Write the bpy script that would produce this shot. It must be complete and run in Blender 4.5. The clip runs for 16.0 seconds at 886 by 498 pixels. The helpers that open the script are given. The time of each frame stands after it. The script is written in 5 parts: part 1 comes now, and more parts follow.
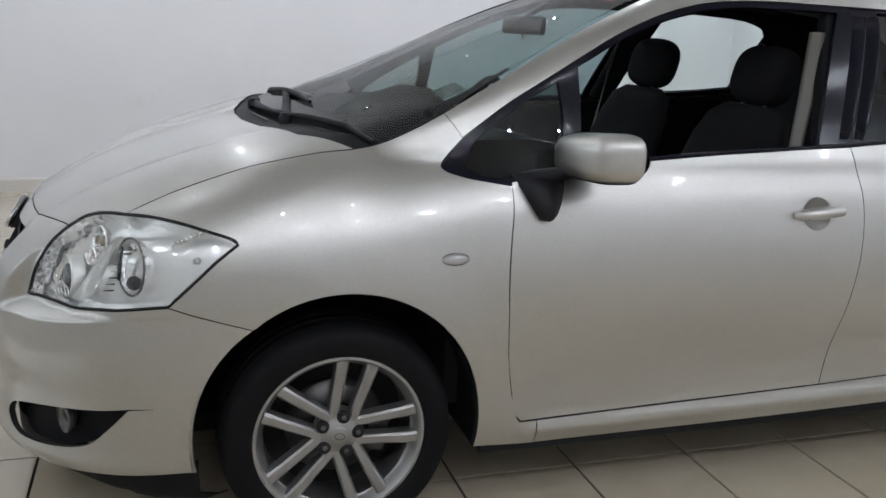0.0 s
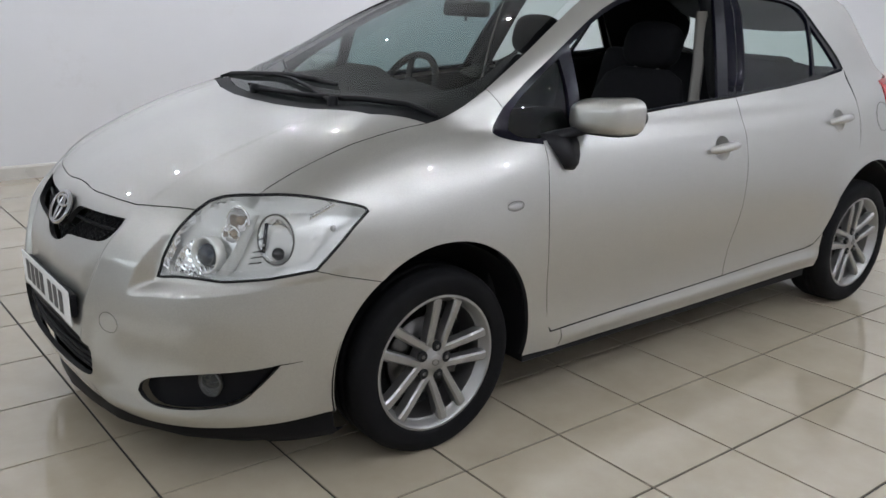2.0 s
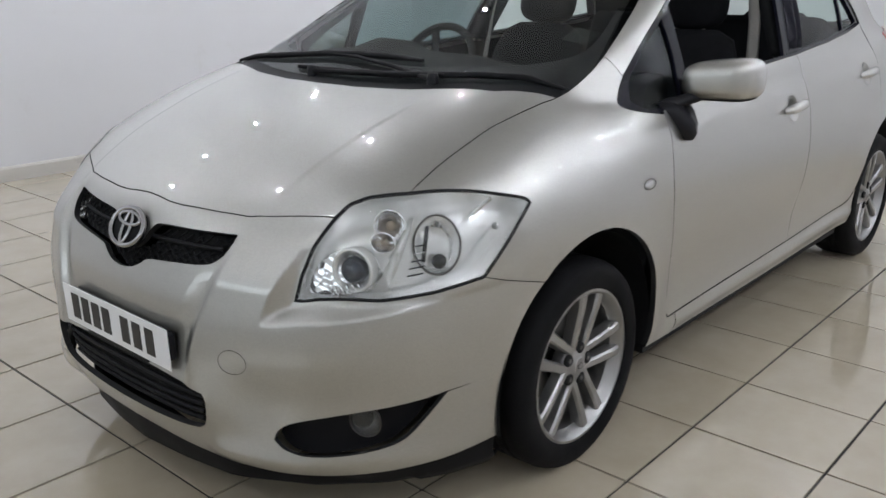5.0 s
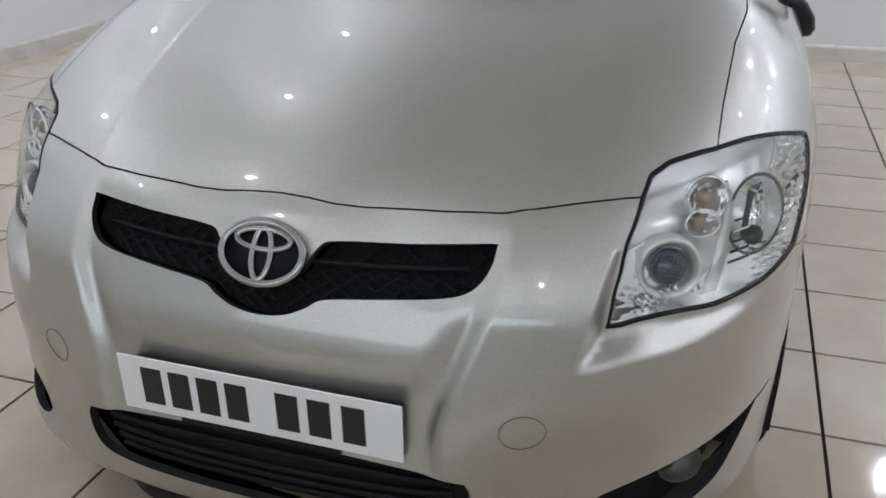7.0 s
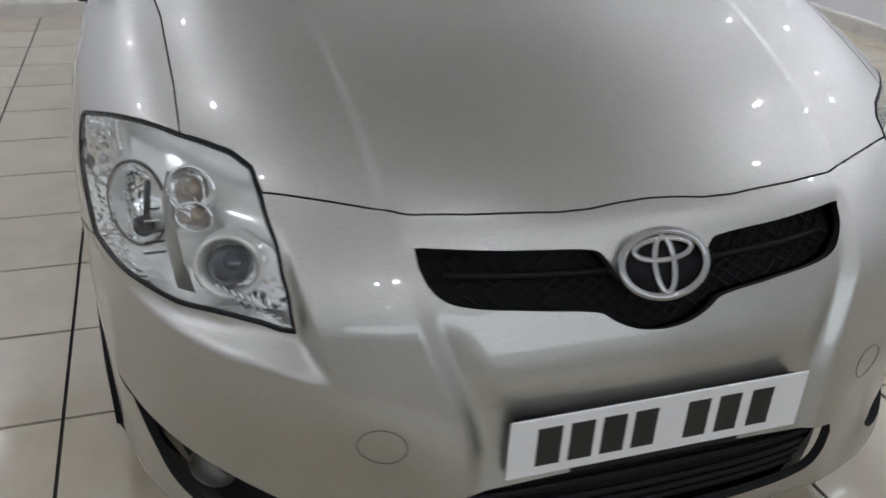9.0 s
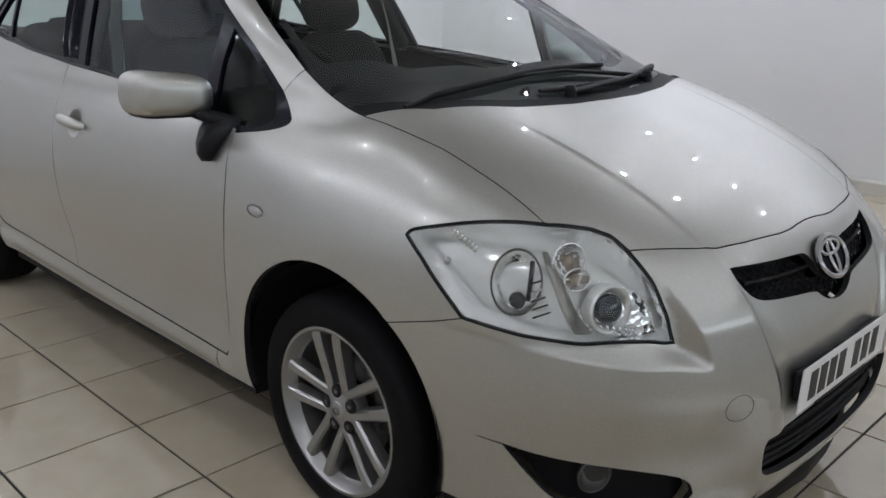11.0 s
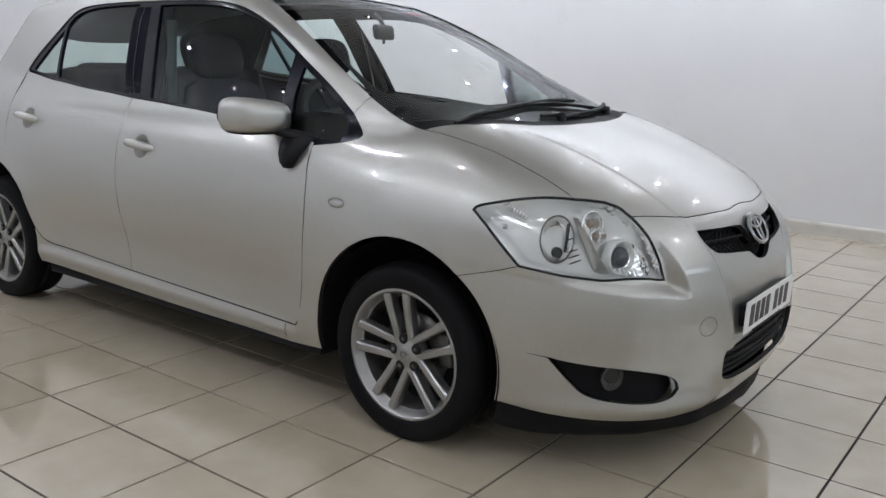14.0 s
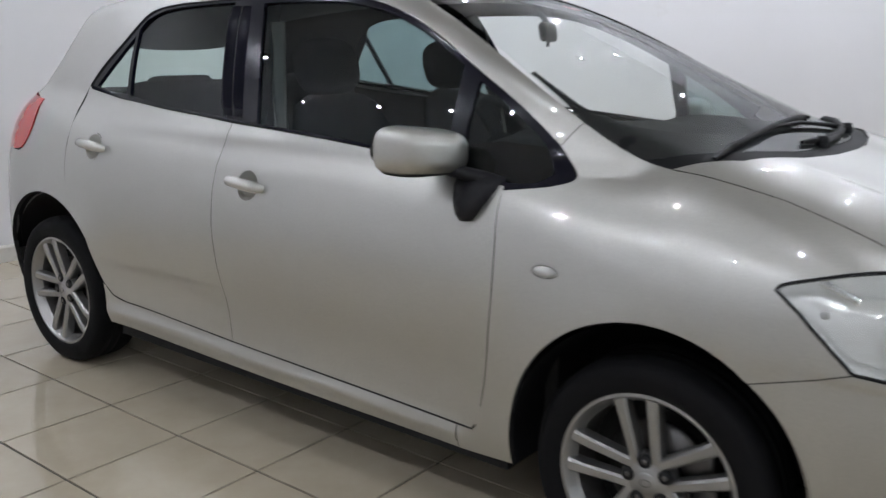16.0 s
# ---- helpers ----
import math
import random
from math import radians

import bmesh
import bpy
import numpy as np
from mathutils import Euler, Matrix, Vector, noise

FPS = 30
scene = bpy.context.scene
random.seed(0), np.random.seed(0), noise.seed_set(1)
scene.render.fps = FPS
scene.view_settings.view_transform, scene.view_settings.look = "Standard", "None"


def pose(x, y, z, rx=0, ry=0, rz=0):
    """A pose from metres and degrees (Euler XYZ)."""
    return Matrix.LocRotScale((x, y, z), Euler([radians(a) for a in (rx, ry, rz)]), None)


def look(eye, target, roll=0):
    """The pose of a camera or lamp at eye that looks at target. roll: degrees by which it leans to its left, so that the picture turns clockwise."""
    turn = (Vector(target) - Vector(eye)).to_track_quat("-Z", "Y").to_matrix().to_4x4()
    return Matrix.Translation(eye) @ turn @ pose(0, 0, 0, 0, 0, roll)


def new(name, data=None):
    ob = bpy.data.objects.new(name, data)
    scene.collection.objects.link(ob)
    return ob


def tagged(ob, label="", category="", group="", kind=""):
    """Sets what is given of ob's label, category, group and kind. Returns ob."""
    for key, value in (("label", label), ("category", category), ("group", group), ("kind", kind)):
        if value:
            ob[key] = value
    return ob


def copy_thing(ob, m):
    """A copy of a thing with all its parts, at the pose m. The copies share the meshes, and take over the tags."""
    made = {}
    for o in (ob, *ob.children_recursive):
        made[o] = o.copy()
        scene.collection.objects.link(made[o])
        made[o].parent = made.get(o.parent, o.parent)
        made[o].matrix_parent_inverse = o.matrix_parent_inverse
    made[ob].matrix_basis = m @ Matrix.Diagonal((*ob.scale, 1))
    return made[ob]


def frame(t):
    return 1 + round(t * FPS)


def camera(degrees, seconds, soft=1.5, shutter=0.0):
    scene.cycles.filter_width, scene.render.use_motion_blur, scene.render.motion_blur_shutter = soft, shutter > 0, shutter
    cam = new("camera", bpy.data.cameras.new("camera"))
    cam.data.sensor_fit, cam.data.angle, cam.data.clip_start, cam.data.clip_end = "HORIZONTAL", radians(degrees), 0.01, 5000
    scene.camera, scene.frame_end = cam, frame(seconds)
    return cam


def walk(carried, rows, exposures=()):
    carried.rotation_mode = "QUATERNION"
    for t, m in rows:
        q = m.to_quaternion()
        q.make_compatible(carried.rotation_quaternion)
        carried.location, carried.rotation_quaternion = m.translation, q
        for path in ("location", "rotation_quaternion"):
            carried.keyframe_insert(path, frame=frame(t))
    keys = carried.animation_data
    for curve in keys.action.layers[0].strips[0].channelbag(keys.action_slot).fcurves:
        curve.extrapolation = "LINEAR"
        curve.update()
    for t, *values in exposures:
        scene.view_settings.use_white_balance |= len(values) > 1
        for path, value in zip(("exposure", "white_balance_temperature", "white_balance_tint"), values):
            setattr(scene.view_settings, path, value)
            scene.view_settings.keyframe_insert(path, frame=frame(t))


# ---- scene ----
# the camera and its way round the car
cam = camera(53.93, 16.0, shutter=0.35)
EXPO = [(0.0, 0.74), (3.0, 0.80), (6.0, 0.74), (7.0, 0.70), (8.0, 0.64), (9.0, 0.54), (10.0, 0.36), (11.3, 0.54), (12.5, 0.77), (13.5, 0.74), (16.0, 0.70)]
PATH = [
    (0.0, (-0.404, -2.875, 1.344), (0.193, -1.035, 0.835), 2.80),
    (0.5, (-0.689, -2.835, 1.381), (0.066, -1.066, 0.831), 2.24),
    (1.0, (-1.006, -2.783, 1.417), (-0.074, -1.113, 0.832), 2.25),
    (1.5, (-1.315, -2.751, 1.416), (-0.213, -1.188, 0.831), 2.31),
    (2.0, (-1.567, -2.815, 1.401), (-0.368, -1.318, 0.835), 1.96),
    (2.5, (-1.759, -2.837, 1.410), (-0.489, -1.399, 0.845), 2.55),
    (3.0, (-1.879, -2.837, 1.414), (-0.572, -1.431, 0.855), 2.69),
    (5.5, (-1.927, -1.677, 1.317), (-0.439, -0.508, 0.669), -0.54),
    (6.0, (-1.928, -1.327, 1.309), (-0.364, -0.300, 0.602), -0.51),
    (6.5, (-1.948, -0.996, 1.309), (-0.299, -0.175, 0.528), -0.41),
    (7.0, (-1.960, -0.667, 1.303), (-0.233, -0.102, 0.465), -0.18),
    (7.5, (-1.958, -0.367, 1.340), (-0.215, -0.079, 0.402), 0.63),
    (8.0, (-1.930, -0.021, 1.324), (-0.184, -0.036, 0.350), 1.65),
    (8.5, (-1.897, 0.314, 1.321), (-0.172, 0.017, 0.354), 2.40),
    (9.0, (-1.844, 0.686, 1.319), (-0.157, 0.116, 0.409), 2.22),
    (9.5, (-1.730, 1.035, 1.328), (-0.129, 0.195, 0.474), 2.43),
    (10.0, (-1.638, 1.401, 1.337), (-0.123, 0.341, 0.575), 1.85),
    (12.5, (-1.571, 2.718, 1.323), (-0.394, 1.172, 0.848), 0.67),
    (13.0, (-1.634, 2.817, 1.297), (-0.466, 1.260, 0.837), 1.03),
    (13.5, (-1.693, 2.906, 1.281), (-0.533, 1.340, 0.830), 1.30),
    (14.0, (-1.717, 2.968, 1.266), (-0.560, 1.398, 0.824), 1.84),
    (14.5, (-1.677, 2.950, 1.280), (-0.510, 1.389, 0.829), 1.37),
    (15.0, (-1.488, 2.868, 1.297), (-0.307, 1.317, 0.847), 0.98),
    (15.5, (-1.203, 2.766, 1.316), (-0.009, 1.221, 0.883), 0.53),
    (16.0, (-0.763, 2.631, 1.289), (0.423, 1.087, 0.835), 0.70),
]
walk(cam, [(t, look(eye, target, roll)) for t, eye, target, roll in PATH], EXPO)
# ---- light: a closed white showroom lit by rows of small ceiling downlights ----
world = bpy.data.worlds.new("room_air")
world.use_nodes = True
world.node_tree.nodes["Background"].inputs[0].default_value = (0.95, 0.97, 1.0, 1)
world.node_tree.nodes["Background"].inputs[1].default_value = 0.05
scene.world = world
CEILING_Z = 3.0
LAMP_POWER = 800.0
# bright rows along the walls and far before the car; small bulbs beside and near it
LAMPS = [(-1.56 + .64 * i, -3.48) for i in range(10)] + [(-1.50 + .80 * i, 3.05) for i in range(8)]
LAMPS += [(-3.75, -2.6 + 1.4 * j) for j in range(5)] + [(4.05, -2.2 + 1.1 * j) for j in range(5)]
SMALL_LAMPS = [(x, 1.38) for x in (-.66, .56, 1.70, 2.90)] + [(x, -2.35) for x in (-.45, .25, 1.35, 2.50, 3.60)]
SMALL_LAMPS += [(-2.50, -2.9 + 1.4 * j) for j in range(5)] + [(-1.3, .15)]
# daylight through the high shop window before the car
X_WINDOW = -6.6
SILL_Z, HEAD_Z = 1.47, 2.68
WINDOWS = [((X_WINDOW + .02, 0), (0, 0), 7.0, 24.0)]
for (wx, wy), (tx, ty), wide, power in WINDOWS:
    day = bpy.data.lights.new("window_daylight", "AREA")
    day.shape, day.size, day.size_y = "RECTANGLE", wide, HEAD_Z - SILL_Z
    day.energy, day.color = power, (.82, .91, 1.0)
    mid_z = (SILL_Z + HEAD_Z) / 2
    new("window_daylight", day).matrix_world = look((wx, wy, mid_z), (tx, ty, mid_z))
# ---- materials ----
def material(name, base=(0.5, 0.5, 0.5), rough=0.5, metal=0.0, **more):
    m = bpy.data.materials.new(name)
    m.use_nodes = True
    b = m.node_tree.nodes["Principled BSDF"]
    b.inputs["Base Color"].default_value = (*base, 1)
    b.inputs["Roughness"].default_value = rough
    b.inputs["Metallic"].default_value = metal
    for k, v in more.items():
        b.inputs[k.replace("_", " ")].default_value = v
    return m


def nd(m, kind, **props):
    n = m.node_tree.nodes.new(kind)
    for k, v in props.items():
        if k in n.inputs:
            n.inputs[k].default_value = v
    return n


def wire(m, a, out, b, inp):
    m.node_tree.links.new(a.outputs[out], b.inputs[inp])


def vary(m, base, amount=0.08, scale=6.0, fine=120.0, bump=0.02, rough=None, spread=0.08, tint=None):
    """Cloudy and grainy change of colour and gloss, with fine relief, at real-world size."""
    b = m.node_tree.nodes["Principled BSDF"]
    co = nd(m, "ShaderNodeTexCoord")
    n1 = nd(m, "ShaderNodeTexNoise", Scale=scale, Detail=6.0, Roughness=0.6)
    n2 = nd(m, "ShaderNodeTexNoise", Scale=fine, Detail=3.0)
    wire(m, co, "Object", n1, "Vector")
    wire(m, co, "Object", n2, "Vector")
    mix = nd(m, "ShaderNodeMix")
    mix.data_type = "RGBA"
    lo = tuple(c * (1 - amount) for c in base)
    hi = tint or tuple(min(1, c * (1 + amount)) for c in base)
    mix.inputs[6].default_value, mix.inputs[7].default_value = (*lo, 1), (*hi, 1)
    wire(m, n1, "Fac", mix, 0)
    m.node_tree.links.new(mix.outputs[2], b.inputs["Base Color"])
    if rough is not None:
        r = nd(m, "ShaderNodeMapRange")
        r.inputs[1].default_value, r.inputs[2].default_value = 0.3, 0.7
        r.inputs[3].default_value, r.inputs[4].default_value = rough - spread, rough + spread
        wire(m, n1, "Fac", r, 0)
        wire(m, r, 0, b, "Roughness")
    if bump:
        bp = nd(m, "ShaderNodeBump", Strength=bump, Distance=0.002)
        wire(m, n2, "Fac", bp, "Height")
        wire(m, bp, "Normal", b, "Normal")
    return m


def paint_material():
    """Pale champagne-silver metallic paint under clear lacquer, with fine flakes and orange peel."""
    m = material("silver_paint", (.57, .57, .555), .48, 1.0, Coat_Weight=1.0, Coat_Roughness=.02, Coat_IOR=1.75)
    b = m.node_tree.nodes["Principled BSDF"]
    co = nd(m, "ShaderNodeTexCoord")
    fl = nd(m, "ShaderNodeTexVoronoi", Scale=900.0)
    wire(m, co, "Object", fl, "Vector")
    cl = nd(m, "ShaderNodeTexNoise", Scale=3.0, Detail=5.0)
    wire(m, co, "Object", cl, "Vector")
    ramp = nd(m, "ShaderNodeMix")
    ramp.data_type = "RGBA"
    ramp.inputs[6].default_value, ramp.inputs[7].default_value = (.385, .381, .352, 1), (.512, .507, .470, 1)
    wire(m, fl, "Color", ramp, 0)
    m.node_tree.links.new(ramp.outputs[2], b.inputs["Base Color"])
    r = nd(m, "ShaderNodeMapRange")
    r.inputs[3].default_value, r.inputs[4].default_value = .37, .41
    wire(m, cl, "Fac", r, 0)
    wire(m, r, 0, b, "Roughness")
    peel = nd(m, "ShaderNodeTexNoise", Scale=160.0, Detail=1.0)
    wire(m, co, "Object", peel, "Vector")
    bp = nd(m, "ShaderNodeBump", Strength=.012, Distance=.001)
    wire(m, peel, "Fac", bp, "Height")
    wire(m, bp, "Normal", b, "Coat Normal")
    return m


def glass_material(name, tint, gloss_rough=0.0):
    """A thin pane: tinted see-through with mirror gloss by Fresnel."""
    m = bpy.data.materials.new(name)
    m.use_nodes = True
    t = m.node_tree
    t.nodes.remove(t.nodes["Principled BSDF"])
    tr = nd(m, "ShaderNodeBsdfTransparent")
    tr.inputs[0].default_value = (*tint, 1)
    gl = nd(m, "ShaderNodeBsdfGlossy")
    gl.inputs["Roughness"].default_value = gloss_rough
    lw = nd(m, "ShaderNodeLayerWeight")
    pw = nd(m, "ShaderNodeMath")
    pw.operation = "POWER"
    pw.inputs[1].default_value = 5.0
    wire(m, lw, "Facing", pw, 0)
    fr = nd(m, "ShaderNodeMath")
    fr.operation = "MULTIPLY_ADD"
    fr.inputs[1].default_value, fr.inputs[2].default_value = .62, .042
    wire(m, pw, 0, fr, 0)
    mx = nd(m, "ShaderNodeMixShader")
    wire(m, fr, 0, mx, 0)
    t.links.new(tr.outputs[0], mx.inputs[1])
    t.links.new(gl.outputs[0], mx.inputs[2])
    t.links.new(mx.outputs[0], t.nodes["Material Output"].inputs[0])
    return m


def tile_material():
    """Glazed beige porcelain tile; each tile differs a little."""
    m = material("floor_tile", (.43, .38, .30), .12, 0, Coat_Weight=.55, Coat_Roughness=.05, Coat_IOR=1.55)
    b = m.node_tree.nodes["Principled BSDF"]
    co, oi = nd(m, "ShaderNodeTexCoord"), nd(m, "ShaderNodeObjectInfo")
    geo = nd(m, "ShaderNodeNewGeometry")
    n1 = nd(m, "ShaderNodeTexNoise", Scale=5.0, Detail=7.0, Roughness=.65)
    wire(m, geo, "Position", n1, "Vector")
    n2 = nd(m, "ShaderNodeTexNoise", Scale=240.0, Detail=2.0)
    wire(m, geo, "Position", n2, "Vector")
    add = nd(m, "ShaderNodeMath")
    add.operation = "ADD"
    isl = nd(m, "ShaderNodeMath")
    isl.operation = "ADD"
    wire(m, oi, "Random", isl, 0)
    wire(m, geo, "Random Per Island", isl, 1)
    sc = nd(m, "ShaderNodeMath")
    sc.operation = "MULTIPLY"
    sc.inputs[1].default_value = .22
    wire(m, isl, 0, sc, 0)
    wire(m, n1, "Fac", add, 0)
    wire(m, sc, 0, add, 1)
    mx = nd(m, "ShaderNodeMix")
    mx.data_type = "RGBA"
    mx.inputs[6].default_value, mx.inputs[7].default_value = (.352, .297, .210, 1), (.500, .438, .333, 1)
    wire(m, add, 0, mx, 0)
    m.node_tree.links.new(mx.outputs[2], b.inputs["Base Color"])
    r = nd(m, "ShaderNodeMapRange")
    r.inputs[1].default_value, r.inputs[2].default_value = .35, .75
    r.inputs[3].default_value, r.inputs[4].default_value = .06, .15
    wire(m, n1, "Fac", r, 0)
    wire(m, r, 0, b, "Roughness")
    bp = nd(m, "ShaderNodeBump", Strength=.03, Distance=.001)
    wire(m, n2, "Fac", bp, "Height")
    wire(m, bp, "Normal", b, "Normal")
    return m


PAINT = paint_material()
GRILLEBLACK = material("grille_black", (.006, .006, .007), .6, 0, Specular_IOR_Level=.2)
BLACK = vary(material("black_trim", (.008, .008, .010), .45, Specular_IOR_Level=.22), (.008, .008, .010), .3, 30, 400, .06, .46, .06)
GLOSSBLACK = material("gloss_black", (.010, .010, .014), .12, 0, Coat_Weight=.6)
FRAMEBLACK = vary(material("window_frame_black", (.006, .006, .011), .20, Specular_IOR_Level=.15), (.006, .006, .011), .1, 6, 300, .0, .16, .02)
RUBBER = vary(material("tyre_rubber", (.0055, .0055, .006), .72, Specular_IOR_Level=.13), (.0055, .0055, .006), .35, 14, 260, .25, .72, .08)
# near-black for dark parts, and for shade put into gaps and openings
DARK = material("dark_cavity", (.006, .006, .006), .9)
ALLOY = vary(material("alloy_wheel", (.34, .336, .325), .30, .85), (.34, .336, .325), .06, 30, 500, .0, .34, .05)
CHROME = material("chrome", (.82, .82, .82), .06, 1.0)
SATINCHROME = material("reflector_silver", (.84, .84, .81), .16, .60)
LAMPCHROME = material("faceted_reflector", (.95, .95, .95), .05, .90)
_vo = nd(LAMPCHROME, "ShaderNodeTexVoronoi", Scale=70.0)
_tc = nd(LAMPCHROME, "ShaderNodeTexCoord")
wire(LAMPCHROME, _tc, "Object", _vo, "Vector")
_bp = nd(LAMPCHROME, "ShaderNodeBump", Strength=.40, Distance=.004)
wire(LAMPCHROME, _vo, "Distance", _bp, "Height")
wire(LAMPCHROME, _bp, "Normal", LAMPCHROME.node_tree.nodes["Principled BSDF"], "Normal")
STEEL = vary(material("brake_steel", (.13, .125, .12), .4, .9), (.13, .125, .12), .25, 30, 200, .1, .38, .08)
SCREEN = glass_material("windscreen_glass", (.90, .95, .925))
TINT = glass_material("side_glass", (.80, .89, .86))
# these two put the darkness of the cabin behind the pane into the tint
SHADETINT = glass_material("cabin_shade_side_glass", (.28, .38, .39))
CORNERSHADETINT = glass_material("cabin_shade_corner_glass", (.30, .37, .37))
LENS = glass_material("lamp_lens", (.96, .97, .97))
# bump added to the smooth lamp glass's gloss, for glints of the facets inside
_lv = nd(LENS, "ShaderNodeTexVoronoi", Scale=60.0)
_lt = nd(LENS, "ShaderNodeTexCoord")
wire(LENS, _lt, "Object", _lv, "Vector")
_lb = nd(LENS, "ShaderNodeBump", Strength=.55, Distance=.006)
wire(LENS, _lv, "Distance", _lb, "Height")
for _n in LENS.node_tree.nodes:
    if _n.type == "BSDF_GLOSSY":
        wire(LENS, _lb, "Normal", _n, "Normal")
BADGE = material("badge_chrome", (.48, .48, .49), .07, 1.0)
WHITE = vary(material("plate_white", (.80, .80, .79), .35), (.80, .80, .79), .04, 20, 100, .02, .35, .05)
PLATEBLACK = material("plate_black", (.012, .012, .012), .4)
CLOTH = vary(material("seat_cloth", (.007, .007, .008), .95, Specular_IOR_Level=.2), (.007, .007, .008), .35, 40, 600, .3)
DASH = vary(material("dash_plastic", (.011, .0115, .012), .8, Specular_IOR_Level=.12), (.011, .0115, .012), .15, 20, 500, .2, .78, .06)
HEADLINER = vary(material("headliner", (.30, .30, .285), .9), (.30, .30, .285), .05, 10, 400, .1)
PROJECTOR = material("projector_glass", (.020, .026, .040), .04, 0, Coat_Weight=1.0)
REPEATER = material("repeater_lens", (.40, .40, .385), .2, .2, Coat_Weight=.6)
AMBER = material("amber_bulb", (.34, .28, .22), .2, .4, Coat_Weight=.5)
REDLENS = material("red_lens", (.45, .012, .012), .12, 0, Coat_Weight=.8)
RED = material("red_sticker", (.55, .05, .03), .5)
WALLPAINT = vary(material("wall_paint", (.73, .728, .73), .6), (.73, .728, .73), .05, 1.3, 90, .05, .55, .1)
_ws = nd(WALLPAINT, "ShaderNodeTexNoise", Scale=2.2, Detail=8.0, Roughness=.72)
_wg = nd(WALLPAINT, "ShaderNodeNewGeometry")
wire(WALLPAINT, _wg, "Position", _ws, "Vector")
_wr = nd(WALLPAINT, "ShaderNodeMapRange")
_wr.inputs[1].default_value, _wr.inputs[2].default_value = .60, .74
_wr.inputs[3].default_value, _wr.inputs[4].default_value = 0.0, .40
wire(WALLPAINT, _ws, "Fac", _wr, 0)
_wm = nd(WALLPAINT, "ShaderNodeMix")
_wm.data_type = "RGBA"
_wm.inputs[7].default_value = (.60, .59, .55, 1)
wire(WALLPAINT, _wr, 0, _wm, 0)
_wb = WALLPAINT.node_tree.nodes["Principled BSDF"]
WALLPAINT.node_tree.links.new(_wb.inputs["Base Color"].links[0].from_socket, _wm.inputs[6])
WALLPAINT.node_tree.links.new(_wm.outputs[2], _wb.inputs["Base Color"])
SKIRT = vary(material("skirting_tile", (.60, .575, .52), .3), (.60, .575, .52), .10, 4, 120, .05, .3, .1)
GROUT = vary(material("grout", (.014, .013, .011), .9), (.014, .013, .011), .4, 8, 150, .1)
CEIL = vary(material("ceiling_paint", (.86, .88, .90), .85), (.86, .88, .90), .05, 2, 60, .05)
TILE = tile_material()
# ---- the shape of the car's skin: x runs from the front axle to the rear, a is the distance from the middle, z is up ----
def curve(*pairs):
    """A smooth monotone curve through the pairs (at, value), flat-sloped beyond its ends."""
    p = np.array(pairs, float)
    xs, ys = p[:, 0], p[:, 1]
    h = np.diff(xs)
    d = np.diff(ys) / h
    m = np.empty(len(xs))
    m[0], m[-1] = d[0], d[-1]
    for i in range(1, len(xs) - 1):
        m[i] = 0 if d[i - 1] * d[i] <= 0 else (h[i - 1] + h[i]) * 3 / ((2 * h[i] + h[i - 1]) / d[i - 1] + (h[i] + 2 * h[i - 1]) / d[i])

    def f(v):
        v = np.asarray(v, float)
        k = np.clip(np.searchsorted(xs, v) - 1, 0, len(xs) - 2)
        t = (v - xs[k]) / h[k]
        low, high = t < 0, t > 1
        t = np.clip(t, 0, 1)
        r = ((1 + 2 * t) * (1 - t) ** 2 * ys[k] + t * (1 - t) ** 2 * h[k] * m[k] + t * t * (3 - 2 * t) * ys[k + 1] + t * t * (t - 1) * h[k] * m[k + 1])
        return r + np.where(low, (v - xs[0]) * m[0], 0) + np.where(high, (v - xs[-1]) * m[-1], 0)
    # eased, so that reflections run without kinks
    span = xs[-1] - xs[0]
    w = .55 * np.median(h)
    at = np.arange(xs[0] - .3 - 4 * w, xs[-1] + .3 + 4 * w, .0006)
    k = np.exp(-.5 * (np.arange(-3 * w, 3 * w + 1e-9, .0006) / (w / 1.6)) ** 2)
    table = np.convolve(np.pad(f(at), len(k) // 2, "edge"), k / k.sum(), "valid")[:len(at)]
    return lambda v: np.interp(v, at, table)


def smooth_max(a, b, k):
    h = np.clip(0.5 + 0.5 * (a - b) / k, 0, 1)
    return b + (a - b) * h + k * h * (1 - h)


def smooth_min(a, b, k):
    return -smooth_max(-a, -b, k)


def step(a, b, v):
    t = np.clip((v - a) / (b - a), 0, 1)
    return t * t * (3 - 2 * t)


side_of_z = curve((0.10, .800), (0.20, .840), (0.28, .852), (0.36, .858), (0.48, .871), (0.60, .879), (0.70, .877), (0.80, .864), (0.86, .851), (0.90, .840), (0.94, .827), (1.0, .806), (1.10, .772), (1.25, .72))
side_of_x = curve((-0.9, -.022), (-0.4, -.003), (0.0, .002), (0.3, -.006), (0.7, -.008), (1.4, .000), (2.2, .004), (2.6, .000), (2.9, -.022), (3.2, -.075), (3.4, -.16))
lamp_of_a = curve((0, 0), (.15, .005), (.26, .020), (.35, .042), (.45, .078), (.54, .120), (.62, .170), (.68, .220), (.74, .285), (.78, .348), (.82, .444), (.86, .610), (.885, .780), (.90, 1.00))
nose_of_a = curve((0, 0), (.15, .003), (.26, .010), (.35, .024), (.45, .053), (.52, .079), (.60, .128), (.68, .202), (.74, .282), (.78, .356), (.82, .458), (.86, .625), (.885, .800), (.90, 1.00))
nose_of_z = curve((.14, -.850), (.20, -.890), (.28, -.920), (.36, -.930), (.45, -.925), (.54, -.912), (.62, -.893), (.70, -.872), (.75, -.848), (.80, -.805), (.86, -.72), (.95, -.55))
